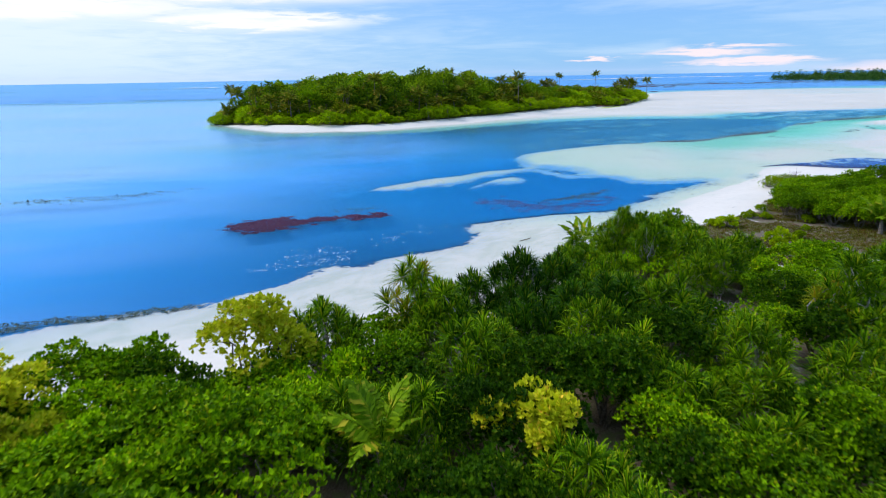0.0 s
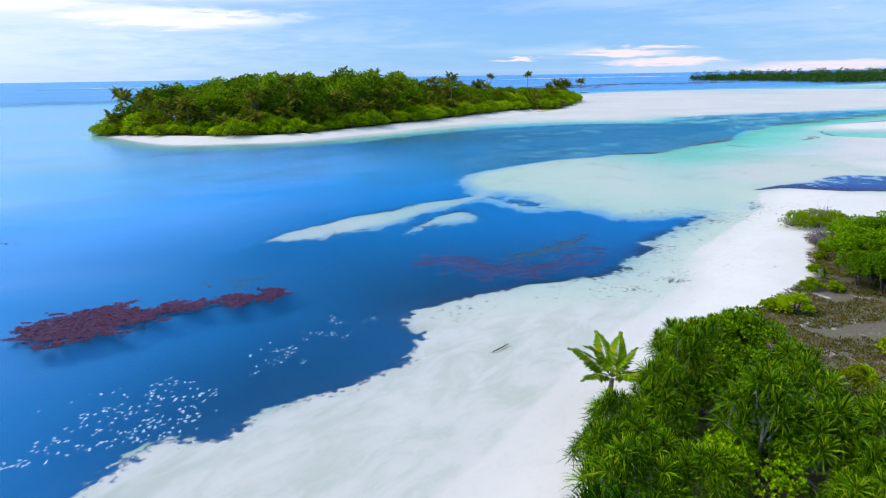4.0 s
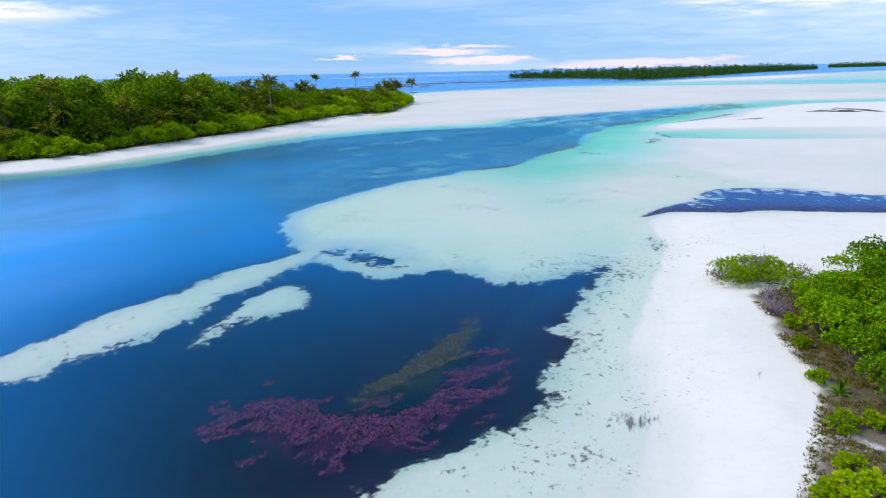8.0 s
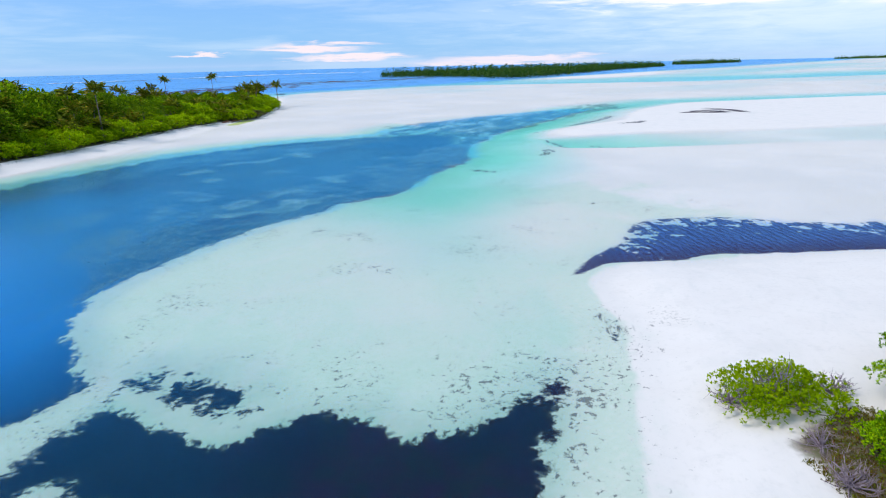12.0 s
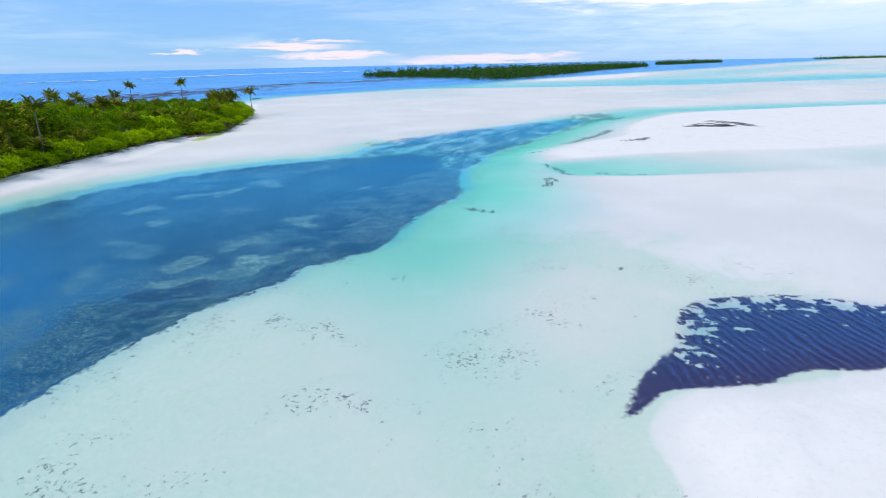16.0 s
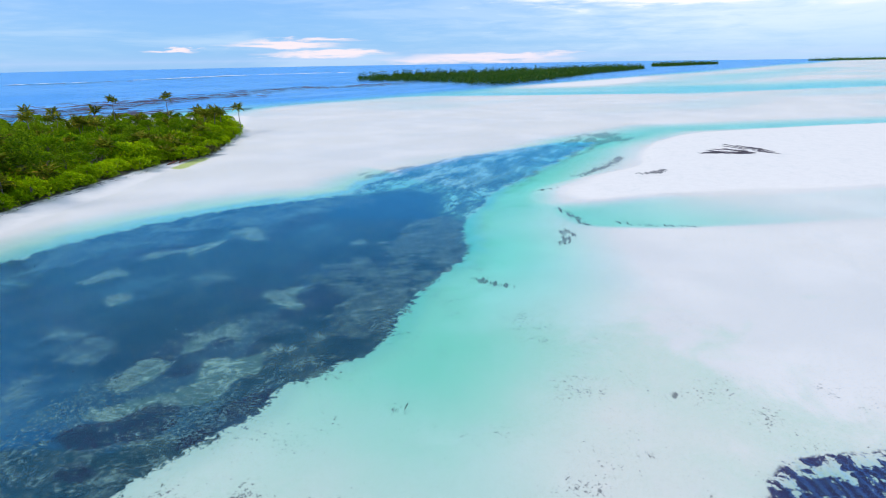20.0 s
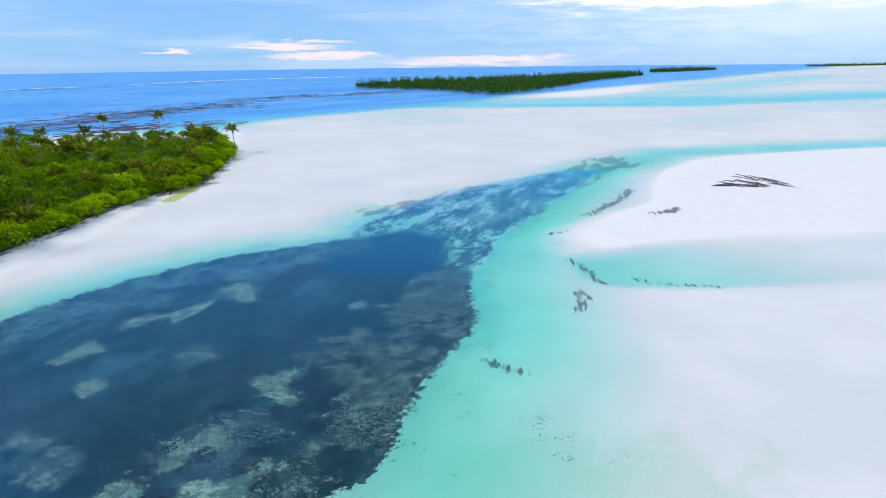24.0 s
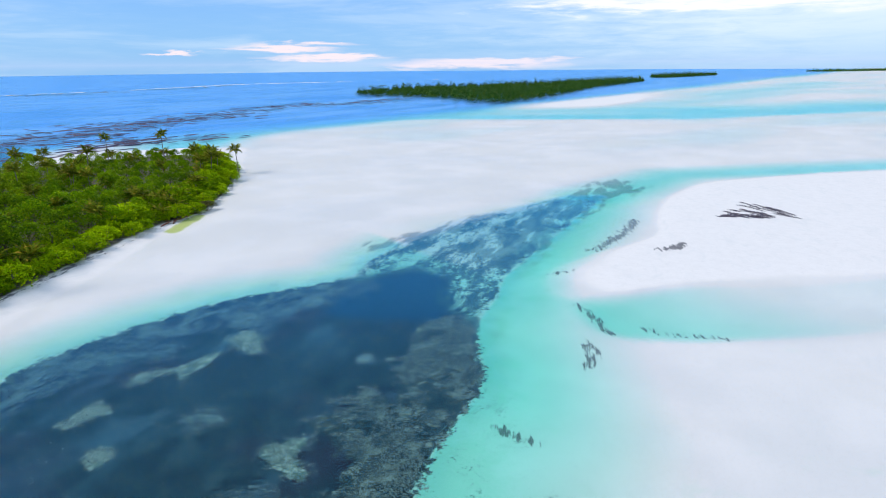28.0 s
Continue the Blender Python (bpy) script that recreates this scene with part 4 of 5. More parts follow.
def head_mesh(mat):
    s = Soup()
    n = 84
    e = np.linspace(1.5, -0.25, n) + rng.normal(0, 0.1, n)
    a = np.arange(n) * 2.39996 + rng.normal(0, 0.15, n)
    w = np.stack([np.cos(a) * np.cos(e), np.sin(a) * np.cos(e), np.sin(e)], 1)
    s.leaves(w * 0.06 + np.stack([0 * e, 0 * e, (e - 0.5) * 0.2], 1), w, rng.uniform(0.6, 1.15, n), 0.05, long=True)
    return s.mesh("leaf_head", mat)


def frond_mesh(length, pairs, droop, mat):
    s = Soup()
    u = np.linspace(0, 1, 8)
    spine = np.stack([length * (u - 0.12 * u ** 3), 0 * u, length * (0.35 * u - droop * u * u)], 1)
    s.tube(spine, np.linspace(0.05, 0.012, 8), 3)
    k = np.linspace(0.16, 0.99, pairs)
    base = np.stack([np.interp(k, u, spine[:, i]) for i in range(3)], 1)
    for sg in (-1, 1):
        w = np.stack([0.45 + 0.35 * k, sg * np.ones(pairs) * 0.9, -0.35 - 0.3 * k + rng.normal(0, 0.12, pairs)], 1)
        s.leaves(base, w, length * 0.24 * np.sin(np.clip(0.25 + k * 0.85, 0, 1) * math.pi * 0.93 + 0.12) + 0.12, 0.12 + 0.035 * length, cup=0.06)
    return s.mesh("frond", mat)


HEADS = [head_mesh(LEAF_SCREW) for _ in range(4)]
DEEP_HEADS = [head_mesh(LEAF_SHADED_DEEP) for _ in range(3)]
GOLD_HEAD = head_mesh(LEAF_GOLD)
FRONDS = [frond_mesh(3.4, 24, 0.42, LEAF_PALM), frond_mesh(3.1, 22, 0.62, LEAF_PALM), frond_mesh(2.8, 20, 0.25, LEAF_PALM)]
YOUNG_FRONDS = [frond_mesh(3.4, 24, 0.42, LEAF_YOUNG), frond_mesh(3.1, 22, 0.55, LEAF_YOUNG), frond_mesh(2.8, 20, 0.3, LEAF_YOUNG)]


def make_palm(name, label, tall, lean, fronds=19, group="", size=0.95, up=52, fan=84, blades=None):
    """Ringed curved trunk and a crown of feathered fronds."""
    ob = thing(name, label, "palm tree", group)
    s = Soup()
    u = np.linspace(0, 1, 10)
    s.tube(np.stack([lean * u * u, 0 * u, -0.4 + (tall + 0.4) * u], 1), 0.19 - 0.09 * u + 0.10 * np.exp(-u * 12), 8)
    part("trunk", s.mesh("trunk", BARK_PALM), ob, label="grey ringed trunk")
    for k in range(fronds):
        rise = up - fan * k / fronds
        part("frond", (blades or FRONDS)[k % 3], ob, pose(lean, 0, tall, 0, 0, k * 137.5) @ pose(0.05, 0, 0.1, rng.uniform(-14, 14), -rise, 0) @ Matrix.Scale(1.2 * size * rng.uniform(0.85, 1.1), 4))
    return ob


def make_tree(name, label, tall, radius, mat, clumps, group="", per=42, leaf=0.55, skirt=False):
    """Woodland tree: tapered trunk, limbs and an uneven crown of leaf clumps with gaps."""
    ob = thing(name, label, "tree", group)
    s, b, mids = Soup(), Soup(), []
    for k in range(clumps):
        a, u = 2.39996 * k + rng.uniform(-0.3, 0.3), math.sqrt((k + 0.5) / clumps)
        low = 0.25 if k > clumps * 0.6 and k % 2 else 0.0
        c = np.array((radius * 0.85 * u * math.cos(a), radius * 0.85 * u * math.sin(a), tall * (0.86 - 0.38 * u * u - low) * rng.uniform(0.88, 1.06)))
        if skirt and k % 2:
            c = np.array((c[0] * 1.08, c[1] * 1.08, tall * rng.uniform(0.16, 0.4)))
        mids.append(c)
        cr = radius * rng.uniform(0.24, 0.36)
        d = ball(per)
        d[:, 2] = np.where(d[:, 2] < -0.3, -d[:, 2], d[:, 2])
        p = c + d * np.array((cr, cr, cr * 0.75)) * rng.uniform(0.7, 1.08, (per, 1))
        s.leaves(p, d * 0.9 + ball(per) * 0.7, leaf * rng.uniform(0.7, 1.3, per), leaf * 0.7)
    part("crown", s.mesh("crown", mat), ob)
    hub = b.hub((0, 0, tall * 0.3))
    b.tube([(0, 0, -0.4), (0.1, 0.05, tall * 0.3), (0.05, -0.1, tall * 0.6), (0, 0, tall * 0.85)], (0.26, 0.2, 0.13, 0.04), 7, hub)
    for c in mids[:6]:
        b.tube([(0.06, 0, tall * 0.35), c * np.array((0.45, 0.45, 0.75)), c * 0.82], (0.12, 0.08, 0.03), 5, hub)
    part("trunk", b.mesh("trunk", BARK), ob, label="grey-brown trunk and limbs")
    return ob


def spread(poly, gap, margin, tries=6000, seed=1):
    """Places in a plan shape, at least gap apart and margin from its edge."""
    r = np.random.default_rng(seed)
    p = np.array(poly)
    lo, hi = p.min(0), p.max(0)
    c = lo + r.uniform(0, 1, (tries, 2)) * (hi - lo)
    c = c[inside(poly, c[:, 0], c[:, 1]) > margin]
    kept = np.zeros((0, 2))
    for q in c:
        if not len(kept) or np.min(np.sum((kept - q) ** 2, 1)) > gap * gap:
            kept = np.vstack([kept, q])
    return kept


def place(first, x, y, size=1.0, turn=None, used=set()):
    """Stands a thing, or a copy of it once it stands, on the ground."""
    m = pose(x, y, ground_z(x, y) - 0.05, 0, 0, rng.uniform(0, 360) if turn is None else turn)
    if first.name in used:
        ob = copy_thing(first, m)
    else:
        used.add(first.name)
        first.matrix_basis = m
        ob = first
    ob.scale = (size, size, size * rng.uniform(0.92, 1.08))
    return ob


# woodland island
def many(poly_places, crowns, sizes, name, label, mat, category):
    """A wood too large to count: whole crowns merged into one mesh."""
    s = Soup()
    for (x, y), size in zip(poly_places, sizes):
        v, f = crowns[int(rng.integers(len(crowns)))]
        a = rng.uniform(0, 2 * math.pi)
        r = np.array(((math.cos(a), -math.sin(a), 0), (math.sin(a), math.cos(a), 0), (0, 0, 1.0)))
        s.put(v @ r.T * size * np.array((1, 1, rng.uniform(0.85, 1.1))) + np.array((x, y, max(ground_z(x, y), 0.0) - 0.05)), f)
    return tagged(new(name, s.mesh(name, mat)), label, category, kind="stuff")


def bare_arrays(me):
    v = np.array([tuple(q.co) for q in me.vertices])
    return v, [tuple(p.vertices) for p in me.polygons]


def canopy(x, y):
    """Height of the island's trees along its length."""
    return float(np.interp(x + 0.3 * (y - 200), (-62, -30, 0, 30, 55, 85, 120, 180), (8.5, 11.5, 13.2, 12.8, 11.0, 8.0, 6.2, 5.0)))


TREE_SHAPES = ((10, 4.4, 34), (9.4, 4.0, 30), (10.5, 4.9, 38))
TREES = [make_tree("woodland_tree", "broad dark-green island tree with dense rounded crown", t, r, LEAF_WOOD, c, "island trees", 40, 0.62) for t, r, c in TREE_SHAPES]
BRIGHTS = [make_tree("woodland_tree", "mid-green island tree with a rounded lumpy crown", t, r, LEAF_TREE, c, "island trees", 40, 0.62) for t, r, c in TREE_SHAPES]
LOW = [make_tree("beach_shrub", "bright green beach shrub on the island's sandy edge", t, r, LEAF_BEACH, c, "island beach shrubs", 40, 0.5, True) for t, r, c in ((2.8, 2.4, 22), (3.4, 3.0, 26), (2.2, 2.0, 18))]
back = []
stand = spread(ISLAND_WOOD, 4.8, 7.0, 9000, 2)
front = near_line(ISLAND_WOOD[:14], stand[:, 0], stand[:, 1])
for k in np.argsort(front):
    x, y = stand[k]
    east = x + 0.3 * (y - 200)
    if east < 62 and front[k] < 10.5 and rng.uniform() < 0.75:
        continue
    size = canopy(x, y) / 10 * rng.uniform(0.74, 1.14) * (0.7 + 0.3 * float(ease(front[k], 4, 16)))
    kinds = BRIGHTS if rng.uniform() < 0.12 + 0.75 * float(ease(east, 55, 95)) else TREES
    if len(back) or front[k] > 60 or sum(1 for o in bpy.data.objects if o.name.startswith("woodland_tree")) > 290:
        back.append((x, y, size))
    else:
        place(kinds[int(rng.integers(3))], x, y, size)
if back:
    many([b[:2] for b in back], [bare_arrays(t.children[0].data) for t in TREES], [b[2] for b in back], "island_woodland", "dense green woodland canopy behind the island's front trees", LEAF_WOOD, "woodland")
edge_places = spread(ISLAND_WOOD, 2.9, 0.2, 16000, 3)
edge_places = edge_places[near_line(ISLAND_WOOD[:15], edge_places[:, 0], edge_places[:, 1]) < 10.0]
for x, y in edge_places:
    place(LOW[int(rng.integers(3))], x, y, rng.uniform(0.75, 1.15) + 0.55 * float(ease(near_line(ISLAND_WOOD[:15], np.array(x), np.array(y)), 3, 9)))

PALM_LABEL = "slender coconut palm with green and browning feathered fronds"
PALMS = [make_palm("coconut_palm", PALM_LABEL, t, l, group="coconut palms") for t, l in ((3.0, 0.3), (5.0, 0.5), (7.5, -0.7), (7.5, 0.5), (9.5, 1.2), (9.5, -0.6), (12.0, 1.0), (12.0, 0.3))]
PALM_TALL = (3.0, 5.0, 7.5, 7.5, 9.5, 9.5, 12.0, 12.0)


def plant_palm(x, y, h):
    k = min(range(8), key=lambda i: abs(PALM_TALL[i] - h) + 0.3 * rng.uniform())
    r = h / PALM_TALL[k]
    place(PALMS[k], x, y).scale = (r ** 0.3, r ** 0.3, r)


# plan place and crown height
PALM_PLACES = [(-60, 227, 10.3), (-8, 195, 12.6), (17, 224, 13.6), (26, 238.5, 12.7), (30, 253, 12.6), (39.6, 247, 11.3), (44, 231, 12.4), (-17.6, 189, 9), (-33, 190, 7.5), (-46, 203, 8.5),
               (61, 327, 10.2), (76, 381, 8.6), (75, 323, 7.4), (89, 374, 8.4), (99.4, 387, 11.8), (119, 377, 12.6), (115, 320, 8.4), (121, 326, 8.6), (134.5, 334, 9.8), (47, 262, 9),
               (83, 285, 5), (86, 280, 4.2), (90, 282, 3.6), (130, 370, 6), (134.5, 360, 6), (126, 338, 6), (87.3, 295, 4.4), (90.8, 278, 3.2), (92.7, 275.5, 2.8), (87, 271, 2.6), (108.8, 303, 4), (97, 286, 3.4), (117.6, 326, 7.5), (125.6, 331.7, 7.5), (71, 342, 8.5), (75, 325, 8.5), (79, 318, 7.5), (65, 367, 10), (-6, 193, 8.5), (6, 200, 8), (20, 211, 8.5), (-40, 197, 7), (38, 229, 8)]
for x, y, h in PALM_PLACES:
    plant_palm(x, y, h)
# a rank of low palms behind the beach shrubs
rank = spread(ISLAND_WOOD, 4.6, 4.5, 9000, 21)
rank = rank[near_line(ISLAND_WOOD[1:12], rank[:, 0], rank[:, 1]) < 10.5]
for x, y in rank:
    if x + 0.3 * (y - 200) < 66 and x > -58:
        plant_palm(x, y, rng.uniform(2.6, 5.6))
for x, y in spread(ISLAND_WOOD, 19, 6, 1200, 8):
    plant_palm(x, y, canopy(x, y) * rng.uniform(0.62, 0.88))

scrub = make_shrub("shrub", "grey-brown twiggy shrub at the island beach", 2.6, 3.0, 16, 40, 0.22, leaf_material("grey_scrub_leaf", (0.08, 0.08, 0.04), (0.16, 0.16, 0.07), (0.2, 0.14, 0.08)))
place(scrub, 101.5, 277.5, 1.1)
litter = Soup()
for (ax, ay), (bx, by) in zip(ISLAND_WOOD[4:12], ISLAND_WOOD[5:13]):
    nx, ny = (by - ay), -(bx - ax)
    L = math.hypot(nx, ny)
    for k in range(int(L * 5)):
        u = rng.uniform(0, 1)
        off = rng.normal(1.2, 0.35) + 0.8 * noise.noise((rng.uniform(0, 0.1) + ax * 0.1, u * L * 0.2, 4.0))
        x, y = ax + (bx - ax) * u + nx / L * off, ay + (by - ay) * u + ny / L * off
        litter.leaves([(x, y, ground_z(x, y) + 0.03)], [(*rng.normal(0, 1, 2), 0.1)], rng.uniform(0.15, 0.5), 0.16)
tagged(new("beach_litter", litter.mesh("beach_litter", BARK)), "thin dark line of dry leaves and weed on the island beach", "litter", kind="stuff")

# far islands
tuft = []
for k in range(4):
    s = Soup()
    d = ball(48)
    d[:, 2] = np.abs(d[:, 2])
    s.leaves(d * np.array((4.5, 4.5, 8.0)) * rng.uniform(0.5, 1.1, (48, 1)) + np.array((0, 0, 0.8)), d + ball(48) * 0.7, rng.uniform(2.0, 3.6, 48), 2.4)
    d = ball(14)
    s.leaves(np.tile((0.0, 0.0, 11.5 + k * 0.7), (14, 1)), d * np.array((1, 1, 0.4)), rng.uniform(2.4, 3.4, 14), 0.8)
    s.tube([(0, 0, -0.5), (0, 0, 11.5 + k * 0.7)], (0.25, 0.15), 4)
    tuft.append((np.concatenate(s.v), s.f))
FAR_STRIPS = [(FAR_WOOD, 10), ([(1766, 1112), (2000, 1150), (2255, 1190), (2250, 1250), (1900, 1220), (1770, 1160)], 12), ([(3190, 1190), (3400, 1090), (3750, 1000), (3800, 1100), (3500, 1180), (3250, 1260)], 16)]
for poly, gap in FAR_STRIPS:
    q = spread(poly, gap * 0.72, 2, 9000, 11)
    many(q, tuft, rng.uniform(0.5, 1.08, len(q)), "far_woodland", "distant low palm island with dark green woodland", LEAF_FAR, "woodland")

# land near the camera
SHRUBS = [make_shrub("shrub", "glossy bright green beach shrub with dense leaf rosettes", r, t, l, n, 0.19, LEAF_SHRUB, "beach shrubs") for r, t, l, n in ((2.3, 3.4, 16, 46), (2.0, 2.9, 14, 46), (2.7, 3.8, 17, 48))]
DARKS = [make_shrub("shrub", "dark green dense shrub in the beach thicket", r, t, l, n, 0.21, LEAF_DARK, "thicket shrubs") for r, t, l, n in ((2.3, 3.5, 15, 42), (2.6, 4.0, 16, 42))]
GOLDS = [make_shrub("shrub", "yellow-green broad-leaved shrub with pale leaf rosettes", r, t, l, n, 0.22, LEAF_YELLOW, "yellow shrubs") for r, t, l, n in ((2.0, 4.4, 15, 40), (1.4, 3.4, 10, 38))]
PINES = [make_screwpine("screwpine", "screwpine with forked trunk and drooping strap leaves", t, s, h, "screwpines") for t, s, h in ((4.2, 2.0, 34), (3.5, 1.9, 30), (5.2, 1.6, 26))]
DEEPS = [make_screwpine("screwpine", "dense deep-green screwpine with upright strap leaves darkened for shade", t, s, h, "screwpines", 0, DEEP_HEADS) for t, s, h in ((4.2, 1.9, 34), (3.6, 1.8, 30))]
GILT = make_screwpine("screwpine", "tall screwpine with golden hearts among green strap leaves", 5.4, 1.5, 22, "screwpines", 3)
place(GILT, 0.5, 29.0, 1.08)
place(GILT, 20.2, 25.8, 0.8)
place(GILT, 16.6, 43.0, 0.7)
for x, y, k, size in ((-6.5, 24.2, 0, 1.2), (-15, 20.5, 0, 1.05), (4.0, 17.4, 1, 1.25), (-12.5, 18, 1, 1.1), (24.5, 42.5, 1, 0.55), (44.5, 62.6, 1, 0.5)):
    place(GOLDS[k], x, y, size)
for x, y, size in ((1.8, 27.2, 0.9), (16.8, 39.0, 0.86), (16.4, 43.4, 0.8), (14.8, 42.2, 0.7), (12.2, 41.2, 0.62), (18.4, 45, 0.7), (21.8, 26.8, 0.9), (10.8, 39.5, 0.55), (19.2, 46.8, 0.6), (20.8, 47.8, 0.52), (22.2, 48.6, 0.45), (21.4, 46.2, 0.55), (17.8, 46.6, 0.6)):
    place(PINES[2], x, y, size)
sites = spread(NEAR_WOOD, 2.0, 0.9, 8000, 4)
gaps = ((15.2, 33.4, 1.7), (16.4, 31.4, 2.0), (16.2, 29.2, 1.7), (15.3, 24.3, 1.5), (21.8, 25.8, 1.5), (26.6, 30.3, 1.3), (5.5, 18.8, 1.3))
for x, y in sites:
    if any(math.hypot(x - a, y - b) < r for a, b, r in gaps) or y < 7 or x < -8 - 0.75 * y or x > 7 + 0.95 * y or math.hypot(x - 0.5, y - 29) < 1.5 or math.hypot(x + 6.5, y - 24.2) < 1.8:
        continue
    k = rng.uniform()
    # dark part of the thicket, mostly the shade-darkened screwpines
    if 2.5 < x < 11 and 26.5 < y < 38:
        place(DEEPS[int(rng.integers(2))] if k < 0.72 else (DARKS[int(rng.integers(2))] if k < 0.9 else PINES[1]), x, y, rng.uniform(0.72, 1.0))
        continue
    if x > 12 and y > 30:
        place(PINES[int(rng.integers(2))] if k < 0.55 else SHRUBS[int(rng.integers(3))], x, y, rng.uniform(0.66, 0.92))
        continue
    left = 1 - float(ease(x + 0.2 * (y - 20), -5, 2))
    if rng.uniform() < left:
        place(SHRUBS[int(rng.integers(3))] if k < 0.93 else DARKS[int(rng.integers(2))], x, y, rng.uniform(0.98, 1.18) if x < -3 else rng.uniform(0.85, 1.0))
    elif y < 22 and x > 8:
        place(SHRUBS[int(rng.integers(3))] if k < 0.5 else (PINES[1] if k < 0.8 else DARKS[int(rng.integers(2))]), x, y, rng.uniform(0.8, 1.0))
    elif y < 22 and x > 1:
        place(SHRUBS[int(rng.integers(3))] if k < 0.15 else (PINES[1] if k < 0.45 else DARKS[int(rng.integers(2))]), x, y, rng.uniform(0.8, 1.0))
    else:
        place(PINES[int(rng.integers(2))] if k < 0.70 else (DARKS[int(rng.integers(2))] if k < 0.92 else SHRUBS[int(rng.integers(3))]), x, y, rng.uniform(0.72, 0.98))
for x, y, size in ((46.0, 65.4, 0.5), (44.2, 63.9, 0.5), (42.4, 62.2, 0.52)):
    place(SHRUBS[0], x, y, size)
for x, y in spread(DOME_WOOD, 1.6, 0.5, 5000, 6):
    if x < 64 and y > 42:
        place(SHRUBS[int(rng.integers(3))], x, y, rng.uniform(0.7, 0.86))

# open shrub on the beach with bare twigs, and low growth in the clearing
TWIG = bark_material("purple_grey_twigs", (0.14, 0.10, 0.125), (0.34, 0.27, 0.32))


def make_twigs(name, label, radius, tall, count, category="dead shrub"):
    """A leafless bush: twigs that fork from one foot."""
    s = Soup()
    hub = s.hub((0, 0, -0.1))
    for k in range(count):
        a, e = rng.uniform(0, 2 * math.pi), rng.uniform(0.1, 1.3)
        r = radius * rng.uniform(0.5, 1)
        tip = np.array((math.cos(a) * math.cos(e) * r, math.sin(a) * math.cos(e) * r, math.sin(e) * tall * rng.uniform(0.6, 1)))
        kink = tip * 0.55 + rng.normal(0, 0.15, 3)
        s.tube([(0, 0, 0), kink, tip], (0.035, 0.02, 0.008), 4, hub)
        for j in range(3):
            f = kink + (tip - kink) * rng.uniform(0, 0.7)
            s.tube([f, f + rng.normal(0, 0.3, 3) * radius * 0.5 + np.array((0, 0, 0.1))], (0.014, 0.005), 3, hub if j < 0 else None)
    return tagged(new(name, s.mesh(name, TWIG)), label, category)


sticks = Soup()
for ax, ay, r, count in ((15.2, 33.4, 1.7, 120), (16.4, 31.4, 1.9, 160), (16.2, 29.2, 1.7, 150), (15.3, 24.3, 1.5, 120), (21.8, 25.8, 1.5, 100), (26.6, 30.3, 1.3, 70), (5.5, 18.8, 1.2, 70)):
    for k in range(count):
        a, q = rng.uniform(0, 2 * math.pi), r * math.sqrt(rng.uniform(0, 1))
        x, y, L = ax + q * math.cos(a), ay + q * math.sin(a), rng.uniform(0.25, 0.7)
        w, h = 0.9 + rng.normal(0, 0.7), ground_z(x, y) + rng.uniform(0.02, 0.3)
        sticks.tube([(x - L * math.cos(w), y - L * math.sin(w), h), (x, y, h + rng.uniform(0, 0.12)), (x + L * math.cos(w + 0.2), y + L * math.sin(w + 0.2), h + rng.uniform(-0.05, 0.25))], (0.03, 0.026, 0.01), 4)
tagged(new("fallen_sticks", sticks.mesh("fallen_sticks", TWIG)), "tangle of purple-grey fallen sticks on sandy ground", "sticks", kind="stuff")
bush = make_shrub("shrub", "open yellow-green shrub with bare twigs on white sand", 2.9, 1.8, 26, 56, 0.16, LEAF_BEACH, per=7)
place(bush, 47.2, 70.2, 1.05, 40)
for x, y, r, t, n in ((47.0, 70.4, 2.3, 2.3, 60), (45.3, 71.8, 1.7, 1.4, 44), (49.8, 68.8, 1.8, 1.5, 36), (42.6, 65.4, 1.5, 1.3, 46), (44.6, 67.2, 1.3, 1.0, 34), (15.2, 33.4, 1.5, 1.0, 46), (16.5, 31.6, 1.7, 1.1, 56), (17.4, 30.4, 1.2, 1.9, 30), (16.2, 29.0, 1.6, 1.0, 56), (15.3, 24.3, 1.4, 0.9, 48), (21.8, 25.8, 1.4, 2.0, 40), (26.6, 30.3, 1.2, 1.2, 34), (12.3, 38.4, 1.1, 2.3, 26), (5.5, 18.8, 1.1, 0.8, 26)):
    ob = make_twigs("dead_shrub", "leafless purple-grey dead shrub on sandy ground", r, t, n)
    ob.matrix_basis = pose(x, y, ground_z(x, y), 0, 0, rng.uniform(0, 360))
SMALL = [make_shrub("low_shrub", "small yellow-green shrub in the sandy clearing", 0.8, 0.8, 7, 20, 0.17, LEAF_BEACH, "low shrubs") for _ in range(2)]
for x, y, size in ((30.1, 45.6, 1.6), (29.6, 52.4, 1.4), (28.4, 53.2, 0.9), (25.2, 51.2, 1.0), (24.4, 50.4, 1.2), (34.6, 55.0, 0.9), (33.4, 55.6, 1.0), (36.4, 58.4, 0.8), (39.6, 61.4, 0.8), (26.6, 44.2, 0.7), (33.2, 47.2, 0.8), (37.2, 52.6, 0.9),
                   (41.4, 63.6, 0.9), (35.4, 50.0, 0.6), (23.6, 48.8, 0.9), (31.0, 53.6, 0.8)):
    place(SMALL[int(rng.integers(2))], x, y, size)
star = thing("screwpine_sapling", "bright yellow-green screwpine sapling on sandy ground", "screwpine", "screwpine saplings")
part("leaf_head", HEADS[0], star, pose(0, 0, 0.15))
for x, y, size in ((36.0, 57.2, 0.85), (24.8, 46.4, 0.7), (26.0, 49.0, 0.55), (22.8, 45.2, 0.8), (28.2, 42.6, 0.6), (30.8, 40.4, 0.8)):
    place(star, x, y, size)

